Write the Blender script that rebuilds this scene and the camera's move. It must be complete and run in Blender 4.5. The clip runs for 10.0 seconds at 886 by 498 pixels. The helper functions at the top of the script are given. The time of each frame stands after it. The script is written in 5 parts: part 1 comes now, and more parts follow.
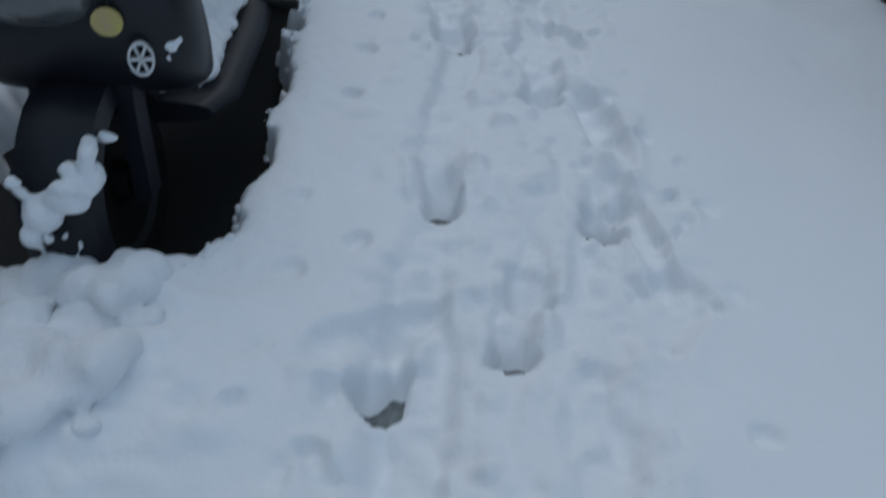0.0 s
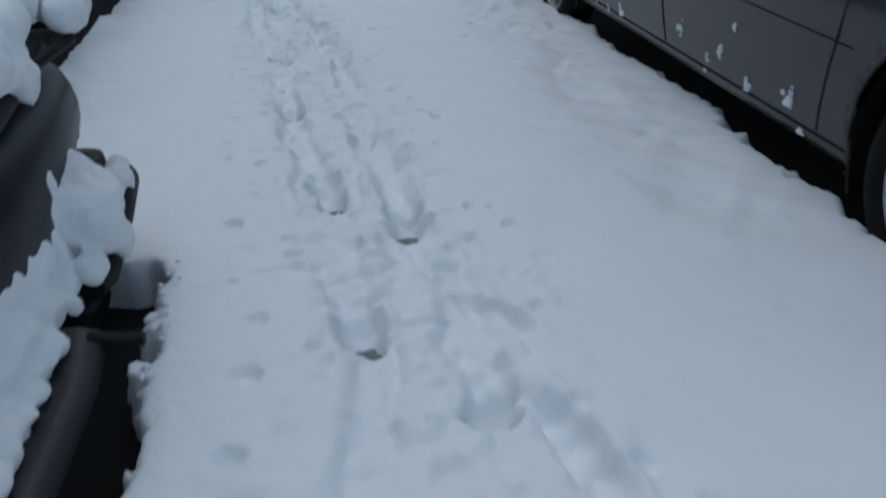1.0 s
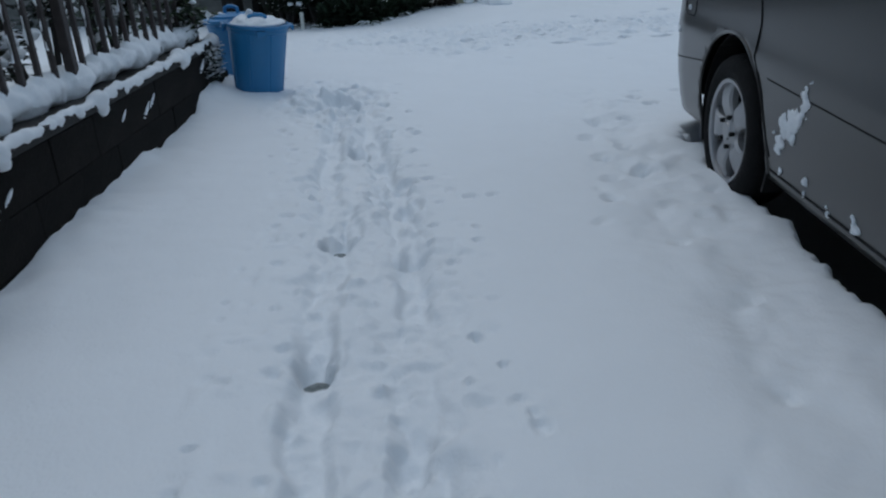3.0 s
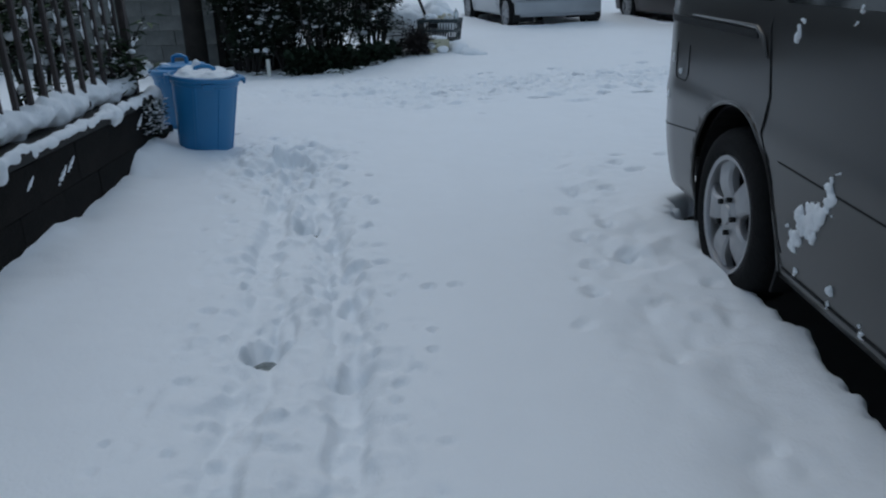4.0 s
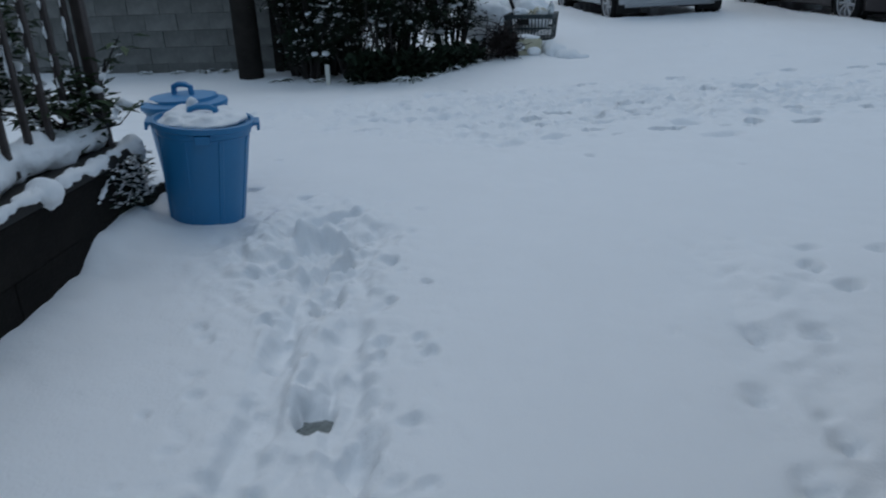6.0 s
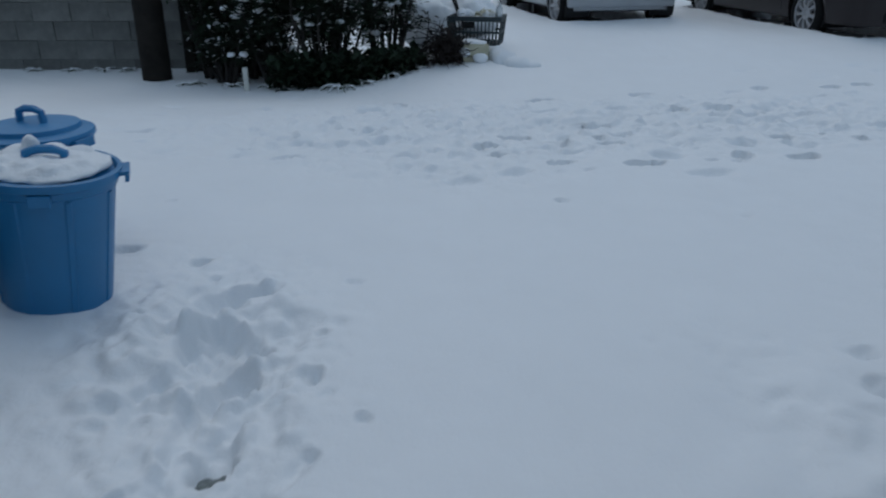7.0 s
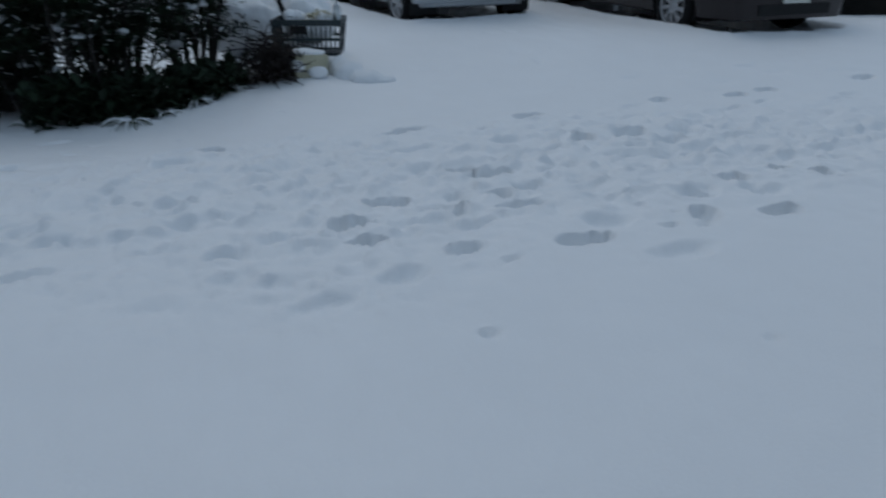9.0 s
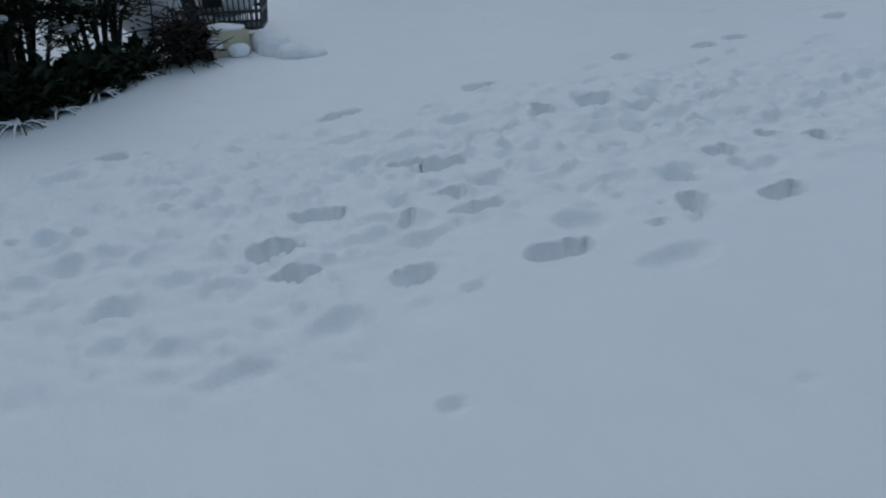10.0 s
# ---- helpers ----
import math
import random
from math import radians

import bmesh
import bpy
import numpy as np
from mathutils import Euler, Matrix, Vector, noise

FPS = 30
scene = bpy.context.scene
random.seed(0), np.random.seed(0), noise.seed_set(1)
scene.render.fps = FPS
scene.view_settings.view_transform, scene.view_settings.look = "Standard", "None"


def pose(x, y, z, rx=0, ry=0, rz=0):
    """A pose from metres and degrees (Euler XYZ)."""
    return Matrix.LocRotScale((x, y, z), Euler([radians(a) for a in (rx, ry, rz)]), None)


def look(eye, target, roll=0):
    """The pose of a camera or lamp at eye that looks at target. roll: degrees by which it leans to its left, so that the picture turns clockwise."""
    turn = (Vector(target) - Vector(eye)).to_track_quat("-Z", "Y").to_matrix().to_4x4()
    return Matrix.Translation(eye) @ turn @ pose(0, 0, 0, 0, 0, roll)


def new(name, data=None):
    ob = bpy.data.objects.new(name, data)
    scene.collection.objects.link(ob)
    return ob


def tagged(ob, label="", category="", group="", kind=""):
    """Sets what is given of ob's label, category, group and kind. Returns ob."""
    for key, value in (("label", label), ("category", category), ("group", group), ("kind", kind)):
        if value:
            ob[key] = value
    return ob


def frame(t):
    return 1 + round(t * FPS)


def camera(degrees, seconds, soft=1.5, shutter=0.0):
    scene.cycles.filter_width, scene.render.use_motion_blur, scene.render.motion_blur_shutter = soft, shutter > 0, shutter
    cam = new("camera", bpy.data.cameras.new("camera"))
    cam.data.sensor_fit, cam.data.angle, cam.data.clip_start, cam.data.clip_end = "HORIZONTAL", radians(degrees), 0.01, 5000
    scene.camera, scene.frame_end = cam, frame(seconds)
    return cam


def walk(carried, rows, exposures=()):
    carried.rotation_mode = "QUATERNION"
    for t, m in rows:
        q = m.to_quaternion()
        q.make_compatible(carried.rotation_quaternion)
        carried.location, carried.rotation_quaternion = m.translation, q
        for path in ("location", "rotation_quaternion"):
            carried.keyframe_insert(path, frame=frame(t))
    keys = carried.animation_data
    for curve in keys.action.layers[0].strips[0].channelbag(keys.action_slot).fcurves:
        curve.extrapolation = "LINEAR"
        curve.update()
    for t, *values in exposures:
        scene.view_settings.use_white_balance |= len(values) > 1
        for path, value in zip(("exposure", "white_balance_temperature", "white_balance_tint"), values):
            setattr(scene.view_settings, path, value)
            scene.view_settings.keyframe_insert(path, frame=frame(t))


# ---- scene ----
cam = camera(61.2, 10.0, soft=2.1, shutter=0.3)
EXPO = -0.67
METRES, EYE, TILT, LEAN, TURN = 7.298, 1.08, 0.0, 0.0, 0.8
ROWS = [
    (0.0, 0.0, 0.0, 0.0, 0.15, -44.16, -0.16),
    (0.5, 0.0026, 0.0375, -0.0092, -2.73, -35.1, 1.17),
    (1.0, 0.003, 0.0872, -0.0104, -10.01, -30.06, 2.83),
    (1.5, 0.0174, 0.1452, -0.0173, -2.1, -23.64, -0.2),
    (2.0, 0.0223, 0.1852, -0.0158, -1.4, -24.78, 0.13),
    (3.5, 0.0414, 0.3163, -0.0011, -0.37, -22.18, 3.22),
    (4.0, 0.0464, 0.3485, -0.0036, -1.82, -20.68, 1.39),
    (4.5, 0.044, 0.4037, -0.0022, -0.64, -21.31, 2.21),
    (5.0, 0.044, 0.4612, -0.0052, 4.52, -21.83, 2.21),
    (5.5, 0.0457, 0.5118, 0.004, 5.01, -21.78, 2.6),
    (7.0, 0.0302, 0.6917, 0.0042, -0.39, -22.48, 0.11),
    (7.5, 0.0191, 0.7512, 0.0026, -4.02, -22.93, -0.6),
    (8.0, 0.0124, 0.8005, 0.0037, -6.62, -22.81, 0.73),
    (8.5, 0.0199, 0.8631, -0.0004, -2.79, -20.33, 1.77),
    (9.0, 0.0318, 0.9017, -0.0043, -13.24, -23.1, -0.02),
    (9.5, 0.0427, 0.949, -0.0021, -17.21, -24.84, -1.22),
    (10.0, 0.0572, 0.9747, -0.0057, -17.82, -26.58, 2.77),
]
walk(cam, [(t, pose(0, 0, EYE, TILT, LEAN, TURN) @ pose(METRES * x, METRES * y, METRES * z, 90 + pitch, roll, yaw)) for t, x, y, z, yaw, pitch, roll in ROWS],
     [(0.0, EXPO + 0.02), (1.0, EXPO + 0.1), (2.0, EXPO + 0.06), (4.5, EXPO), (7.0, EXPO - 0.09), (8.0, EXPO - 0.13), (8.5, EXPO - 0.3), (10.0, EXPO - 0.2)])

# ---- world and light ----
world = bpy.data.worlds.new("overcast_sky")
scene.world = world
world.use_nodes = True
wn = world.node_tree.nodes
sky = wn.new("ShaderNodeTexSky")
sky.sky_type = "NISHITA"
sky.sun_disc = False
sky.sun_elevation, sky.sun_rotation = radians(58), radians(-12)
sky.air_density, sky.dust_density, sky.ozone_density = 1.0, 6.0, 1.0
cloud = wn.new("ShaderNodeMix")
cloud.data_type = "RGBA"
cloud.inputs[0].default_value = 0.72
cloud.inputs[7].default_value = (5.2, 7.15, 9.5, 1)
world.node_tree.links.new(sky.outputs[0], cloud.inputs[6])
world.node_tree.links.new(cloud.outputs[2], wn["Background"].inputs[0])
wn["Background"].inputs[1].default_value = 0.1
sun = new("sun", bpy.data.lights.new("sun", "SUN"))
sun.data.energy, sun.data.angle, sun.data.color = 0.46, radians(50), (0.82, 0.93, 1.0)
sun.matrix_world = look((-2, 9.4, 15.4), (0, 0, 0))


# ---- materials ----
def mat(name, color, rough=0.6, metal=0.0, vary=0.25, scale=8.0, bump=0.0, bscale=60.0, coat=0.0, alt=None, spots=0.5, trans=0.0, sss=0.0, island=0.0, spec=0.5):
    m = bpy.data.materials.new(name)
    m.use_nodes = True
    n, l = m.node_tree.nodes, m.node_tree.links
    b = n["Principled BSDF"]
    b.inputs["Roughness"].default_value = rough
    b.inputs["Metallic"].default_value = metal
    b.inputs["Coat Weight"].default_value = coat
    b.inputs["Coat Roughness"].default_value = 0.12
    b.inputs["Transmission Weight"].default_value = trans
    b.inputs["Specular IOR Level"].default_value = spec
    if sss:
        b.inputs["Subsurface Weight"].default_value = sss
        b.inputs["Subsurface Radius"].default_value = (0.6, 0.8, 1.0)
        b.inputs["Subsurface Scale"].default_value = 0.03
    co = n.new("ShaderNodeTexCoord")
    big = n.new("ShaderNodeTexNoise")
    big.inputs["Scale"].default_value, big.inputs["Detail"].default_value, big.inputs["Roughness"].default_value = scale, 6, 0.65
    l.new(co.outputs["Object"], big.inputs["Vector"])
    ramp = n.new("ShaderNodeValToRGB")
    c2 = alt if alt else tuple(c * (1 - vary) for c in color)
    ramp.color_ramp.elements[0].position, ramp.color_ramp.elements[1].position = spots - 0.22, spots + 0.22
    ramp.color_ramp.elements[0].color, ramp.color_ramp.elements[1].color = (*c2, 1), (*color, 1)
    l.new(big.outputs["Fac"], ramp.inputs[0])
    out = ramp.outputs[0]
    if island:
        geo = n.new("ShaderNodeNewGeometry")
        info = n.new("ShaderNodeObjectInfo")
        add = n.new("ShaderNodeMath")
        l.new(geo.outputs["Random Per Island"], add.inputs[0])
        l.new(info.outputs["Random"], add.inputs[1])
        fr = n.new("ShaderNodeMath")
        fr.operation = "FRACT"
        l.new(add.outputs[0], fr.inputs[0])
        hsv = n.new("ShaderNodeHueSaturation")
        mr = n.new("ShaderNodeMapRange")
        mr.inputs[3].default_value, mr.inputs[4].default_value = 1 - island, 1 + island
        l.new(fr.outputs[0], mr.inputs[0])
        l.new(mr.outputs[0], hsv.inputs["Value"])
        l.new(out, hsv.inputs["Color"])
        out = hsv.outputs[0]
    l.new(out, b.inputs["Base Color"])
    if bump:
        fine = n.new("ShaderNodeTexNoise")
        fine.inputs["Scale"].default_value, fine.inputs["Detail"].default_value = bscale, 5
        l.new(co.outputs["Object"], fine.inputs["Vector"])
        bm_ = n.new("ShaderNodeBump")
        bm_.inputs["Strength"].default_value, bm_.inputs["Distance"].default_value = bump, 0.01
        l.new(fine.outputs["Fac"], bm_.inputs["Height"])
        l.new(bm_.outputs[0], b.inputs["Normal"])
    return m


SNOW = mat("snow", (0.86, 0.88, 0.90), 0.55, vary=0.03, scale=3, bump=0.25, bscale=90, spec=0.5)
SNOWPATCH = mat("snow_clump", (0.86, 0.88, 0.90), 0.8, vary=0.04, scale=14, bump=0.5, bscale=120, spec=0.2)
ASPHALT = mat("wet_asphalt", (0.008, 0.008, 0.0085), 0.6, vary=0.5, scale=14, bump=0.6, bscale=180, spec=0.3)
BLOCK = mat("dark_stained_block", (0.020, 0.0175, 0.0155), 0.9, alt=(0.006, 0.006, 0.006), scale=3.2, bump=0.6, bscale=70, island=0.10, spec=0.12)
JOINT = mat("grey_mortar", (0.10, 0.10, 0.096), 0.9, spec=0.12, vary=0.4, scale=12, bump=0.5)
MORTAR = mat("dark_mortar", (0.010, 0.010, 0.0098), 0.9, spec=0.12, vary=0.4, scale=30, bump=0.5)
COPING = mat("wet_concrete_coping", (0.022, 0.020, 0.019), 0.8, vary=0.4, scale=9, bump=0.4, bscale=80)
GREYBLOCK = mat("grey_concrete_block", (0.21, 0.21, 0.20), 0.9, alt=(0.075, 0.08, 0.075), scale=2.6, bump=0.5, bscale=60, island=0.12, spec=0.15)
FENCE = mat("brown_painted_metal", (0.048, 0.036, 0.033), 0.55, vary=0.5, scale=20, bump=0.3)
BLUE = mat("blue_polyethylene", (0.016, 0.185, 0.40), 0.42, vary=0.14, scale=5, bump=0.08, bscale=120)
BLUELID = mat("blue_lid_plastic", (0.02, 0.21, 0.45), 0.45, vary=0.14, scale=5, bump=0.08, bscale=120)
VANPAINT = mat("taupe_grey_paint", (0.040, 0.037, 0.0345), 0.28, metal=0.3, vary=0.14, scale=2.5, coat=0.35, bump=0.02, bscale=300)
WHITEPAINT = mat("silver_white_paint", (0.36, 0.38, 0.40), 0.35, metal=0.3, vary=0.12, scale=2, coat=0.5)
DARKPAINT = mat("maroon_black_paint", (0.014, 0.008, 0.009), 0.35, vary=0.2, scale=2, coat=0.2, spec=0.3)
GLASS = mat("dark_window_glass", (0.02, 0.022, 0.024), 0.06, vary=0.1, coat=0.6)
TRIM = mat("black_plastic_trim", (0.009, 0.009, 0.0095), 0.6, spec=0.25, vary=0.3, scale=12, bump=0.2, bscale=200)
RUBBER = mat("tyre_rubber", (0.009, 0.009, 0.0095), 0.85, spec=0.2, vary=0.35, scale=18, bump=0.5, bscale=90)
ALLOY = mat("silver_alloy", (0.42, 0.42, 0.43), 0.42, metal=0.6, vary=0.15, scale=10, bump=0.05)
HUBDARK = mat("dark_brake_steel", (0.008, 0.008, 0.008), 0.6, metal=0.4, vary=0.4, scale=15)
SCOOT = mat("charcoal_scooter_plastic", (0.012, 0.014, 0.020), 0.42, vary=0.35, scale=6, coat=0.08, spec=0.3, bump=0.05, bscale=200)
SEAT = mat("black_vinyl_seat", (0.008, 0.008, 0.009), 0.6, spec=0.25, vary=0.3, scale=20, bump=0.3, bscale=250)
CLEAR = mat("clear_lens", (0.14, 0.15, 0.155), 0.12, vary=0.3, scale=12, coat=0.8, metal=0.3)
REDLENS = mat("red_lens", (0.45, 0.015, 0.02), 0.2, vary=0.3, scale=14, coat=0.6)
LAMPLENS = mat("white_lamp_lens", (0.4, 0.42, 0.43), 0.2, vary=0.3, scale=12, coat=0.5)
EMBLEM = mat("silver_emblem", (0.62, 0.63, 0.64), 0.35, metal=0.3, vary=0.1, scale=40)
STICKER = mat("yellow_sticker", (0.55, 0.50, 0.10), 0.5, alt=(0.45, 0.3, 0.2), scale=30)
BARK = mat("dark_bark", (0.035, 0.03, 0.026), 0.9, alt=(0.015, 0.013, 0.012), scale=14, bump=0.8, bscale=40)
POLE = mat("weathered_dark_pole", (0.026, 0.023, 0.02), 0.85, alt=(0.012, 0.011, 0.01), scale=6, bump=0.5, bscale=50, spec=0.12)
LEAF = mat("dark_evergreen_leaf", (0.018, 0.032, 0.018), 0.6, vary=0.4, scale=4, island=0.55, spec=0.2)
LEAF2 = mat("bright_evergreen_leaf", (0.035, 0.062, 0.026), 0.6, vary=0.4, scale=4, island=0.5, spec=0.25)
TWIG = mat("dry_twig", (0.022, 0.014, 0.012), 0.85, vary=0.5, scale=20)
CRATE = mat("dark_green_crate_plastic", (0.025, 0.04, 0.045), 0.5, vary=0.3, scale=10)
CREAM = mat("cream_foam_block", (0.55, 0.52, 0.38), 0.8, vary=0.25, scale=9, bump=0.4)
PET = mat("clear_plastic", (0.75, 0.8, 0.82), 0.15, trans=0.7, vary=0.05)
SIDING = mat("beige_siding", (0.20, 0.18, 0.15), 0.85, vary=0.2, scale=3, bump=0.2)
WOOD = mat("dark_wooden_board", (0.022, 0.018, 0.015), 0.85, spec=0.2, alt=(0.010, 0.008, 0.007), scale=8, bump=0.5, bscale=40)
# grey-green for footprint bottoms, with the holes' shade put into its colour
HOLESHADE = mat("grey_hole_shade", (0.24, 0.27, 0.27), 0.5, alt=(0.07, 0.085, 0.085), scale=55, bump=0.6, bscale=150)
PLATE = mat("plate_white", (0.6, 0.6, 0.55), 0.5, vary=0.1)


# ---- helpers for meshes ----
def part(name, bm, material, parent=None, label=""):
    me = bpy.data.meshes.new(name)
    bm.to_mesh(me)
    bm.free()
    me.materials.append(material)
    ob = new(name, me)
    if parent:
        ob.parent = parent
    if label:
        ob["label"] = label
    return ob


def smooth(ob, angle=40):
    ob.data.polygons.foreach_set("use_smooth", [True] * len(ob.data.polygons))
    ob.data.set_sharp_from_angle(angle=radians(angle))
    return ob


def mesh(name, verts, faces, material, parent=None, label="", shade=False):
    me = bpy.data.meshes.new(name)
    me.from_pydata(verts, [], faces)
    me.materials.append(material)
    me.update()
    ob = new(name, me)
    if parent:
        ob.parent = parent
    if label:
        ob["label"] = label
    if shade:
        smooth(ob, 60)
    return ob


def box(bm, size, m, bev=0.0):
    r = bmesh.ops.create_cube(bm, size=1, matrix=m @ Matrix.Diagonal((*size, 1)))
    if bev:
        es = list({e for v in r["verts"] for e in v.link_edges})
        bmesh.ops.bevel(bm, geom=es, offset=bev, segments=2, affect="EDGES", profile=0.6)
    return bm


def cyl(bm, r1, r2, h, m, seg=20):
    bmesh.ops.create_cone(bm, cap_ends=True, segments=seg, radius1=r1, radius2=r2, depth=h, matrix=m)
    return bm


def lathe(bm, prof, m=Matrix(), seg=32, cap=True):
    rings = []
    for r, z in prof:
        rings.append([bm.verts.new(m @ Vector((r * math.cos(2 * math.pi * i / seg), r * math.sin(2 * math.pi * i / seg), z))) for i in range(seg)])
    for a, b in zip(rings, rings[1:]):
        for i in range(seg):
            bm.faces.new((a[i], a[(i + 1) % seg], b[(i + 1) % seg], b[i]))
    if cap:
        bm.faces.new(list(reversed(rings[0])))
        bm.faces.new(rings[-1])
    return bm


def tube(bm, pts, r, seg=8):
    """A round bar along points; r is a number or one for each point."""
    pts = [Vector(p) for p in pts]
    rs = r if isinstance(r, (list, tuple)) else [r] * len(pts)
    rings = []
    for i, p in enumerate(pts):
        d = (pts[min(i + 1, len(pts) - 1)] - pts[max(i - 1, 0)]).normalized()
        q = d.to_track_quat("Z", "Y").to_matrix()
        rings.append([bm.verts.new(p + q @ Vector((rs[i] * math.cos(2 * math.pi * k / seg), rs[i] * math.sin(2 * math.pi * k / seg), 0))) for k in range(seg)])
    for a, b in zip(rings, rings[1:]):
        for k in range(seg):
            bm.faces.new((a[k], a[(k + 1) % seg], b[(k + 1) % seg], b[k]))
    bm.faces.new(list(reversed(rings[0])))
    bm.faces.new(rings[-1])
    return bm


def loft(bm, rings, cap=True):
    vs = [[bm.verts.new(p) for p in ring] for ring in rings]
    n = len(vs[0])
    for a, b in zip(vs, vs[1:]):
        for k in range(n):
            bm.faces.new((a[k], a[(k + 1) % n], b[(k + 1) % n], b[k]))
    if cap:
        bm.faces.new(list(reversed(vs[0])))
        bm.faces.new(vs[-1])
    return bm


def snow_lumps(name, blobs, label, parent=None, voxel=0.014, rough=0.012, category="snow"):
    """One soft heap of snow out of overlapping ellipsoids (centre, radii)."""
    bm = bmesh.new()
    for (x, y, z), (a, b, c) in blobs:
        bmesh.ops.create_icosphere(bm, subdivisions=2, radius=1, matrix=Matrix.Translation((x, y, z)) @ Matrix.Diagonal((a, b, c, 1)))
    ob = part(name, bm, SNOWPATCH, parent, label)
    rm = ob.modifiers.new("remesh", "REMESH")
    rm.mode, rm.voxel_size, rm.use_smooth_shade = "VOXEL", voxel, True
    tx = bpy.data.textures.new("snow_relief", "CLOUDS")
    tx.noise_scale, tx.noise_depth = 0.06, 3
    dp = ob.modifiers.new("displace", "DISPLACE")
    dp.texture, dp.strength, dp.mid_level, dp.texture_coords = tx, rough * 2.2, 0.5, "GLOBAL"
    sm = ob.modifiers.new("smooth", "SMOOTH")
    sm.factor, sm.iterations = 0.5, 3
    if not parent:
        tagged(ob, label, category)
    return ob


RNG = np.random.default_rng(7)
LAT = RNG.random((256, 256))


def lattice(x, y):
    """Smooth value noise, 0 to 1."""
    xi, yi = np.floor(x).astype(int), np.floor(y).astype(int)
    fx, fy = x - xi, y - yi
    fx, fy = fx * fx * (3 - 2 * fx), fy * fy * (3 - 2 * fy)
    g = lambda a, b: LAT[a % 256, b % 256]
    return (g(xi, yi) * (1 - fx) + g(xi + 1, yi) * fx) * (1 - fy) + (g(xi, yi + 1) * (1 - fx) + g(xi + 1, yi + 1) * fx) * fy


def fbm(x, y, f, octaves=3):
    return sum((lattice(x * f * 2 ** o + 17 * o, y * f * 2 ** o + 31 * o) - 0.5) / 2 ** o for o in range(octaves))


def step(a, b, v):
    k = np.clip((v - a) / (b - a), 0, 1)
    return k * k * (3 - 2 * k)


# ---- ground: asphalt with a sheet of snow over it ----
ASPH = -0.15
bm = bmesh.new()
bmesh.ops.create_grid(bm, x_segments=60, y_segments=60, size=160, matrix=Matrix.Translation((0, 10, ASPH - 0.06)))
for v in bm.verts:
    v.co.z -= 0.06
tagged(part("ground", bm, ASPHALT), "wet black asphalt under the snow", "ground", kind="structure")
bm = bmesh.new()
box(bm, (5.4, 8.4, 0.06), pose(1.3, 3.6, ASPH - 0.03))
box(bm, (6.4, 5.0, 0.06), pose(3.2, 16.0, -0.09))
tagged(part("pavement", bm, ASPHALT), "bare wet black asphalt beside the parked vehicles", "pavement", kind="structure")

xs = np.concatenate([[-150, -70, -35, -18, -11], np.linspace(-8, -1.75, 120), np.arange(-1.73, -1.17, 0.02), np.arange(-1.15, 0.62, 0.0100), np.arange(0.63, 1.85, 0.0175), np.arange(1.87, 4.2, 0.0185), np.linspace(4.22, 8, 80), [9, 11, 15, 25, 45, 80, 150]])
ys = np.concatenate([[-140, -70, -30, -14, -7, -4, -2], np.arange(-1.0, 0.29, 0.02), np.arange(0.3, 4.0, 0.0100), np.arange(4.0, 7.9, 0.0125), np.arange(7.92, 12.6, 0.0165), np.linspace(12.64, 20, 120), [21, 23, 27, 35, 50, 80, 170]])
GX, GY = np.meshgrid(xs, ys)
near = np.clip(1.5 - np.hypot(GX - 1, GY - 8) / 30, 0, 1)
H = -0.035 + 0.045 * fbm(GX, GY, 0.55) * near + 0.008 * fbm(GX, GY, 3.0) * near + 0.003 * fbm(GX, GY, 12.0, 3) * near
H = H + 0.17 * step(11.0, 14.0, GY) * step(-1.3, 0.6, GX) - 0.09 * step(10.3, 11.8, GY) * step(0.3, -1.2, GX)

# the walked trail: two lanes of steps in a shallow trough
lane_y = np.array([-1, 0.5, 1.2, 2.0, 2.73, 3.6, 4.48, 5.2, 5.8, 6.6, 7.3])
lane_l = np.array([-0.15, -0.10, -0.02, 0.01, -0.06, -0.18, -0.25, -0.35, -0.45, -0.52, -0.60])
lane_r = np.array([0.2, 0.24, 0.30, 0.25, 0.18, 0.10, 0.02, -0.08, -0.2, -0.34, -0.44])
XL = np.interp(GY, lane_y, lane_l) + 0.04 * fbm(GX * 0, GY, 2.5)
XR = np.interp(GY, lane_y, lane_r) + 0.04 * fbm(GX * 0 + 5, GY, 2.5)
wob = 0.09 * fbm(GX, GY, 5.0) + 0.05 * fbm(GX, GY, 13.0, 2)
inside = step(-0.14, -0.06, GX - XL + wob) * (1 - step(0.07, 0.14, GX - XR + wob)) * (1 - step(6.9, 7.5, GY + wob * 2))
H = H - 0.020 * inside
for lane, k in ((XL, 0.0), (XR, 9.0)):
    groove = (1 - step(0.035, 0.080, np.abs(GX - lane + wob * 0.45))) * (1 - step(6.7, 7.1, GY))
    H = H - 0.030 * groove * (0.35 + 0.9 * lattice(GX * 0.01 + k, GY * 2.4))
H = H + 0.034 * inside * fbm(GX, GY * 0.5, 7.0, 3) + 0.040 * inside * np.maximum(fbm(GX, GY, 16.0, 3) - 0.05, 0) + 0.012 * inside * np.abs(fbm(GX, GY, 34.0, 2))
crumbs = step(-0.40, -0.15, GX - XL) * (1 - step(0.15, 0.42, GX - XR)) * (1 - step(7.0, 7.8, GY))
H = H + 0.03 * crumbs * np.maximum(fbm(GX, GY, 13.0, 2) - 0.2, 0) - 0.05 * crumbs * np.maximum(fbm(GX + 40, GY, 10.0, 2) - 0.27, 0)
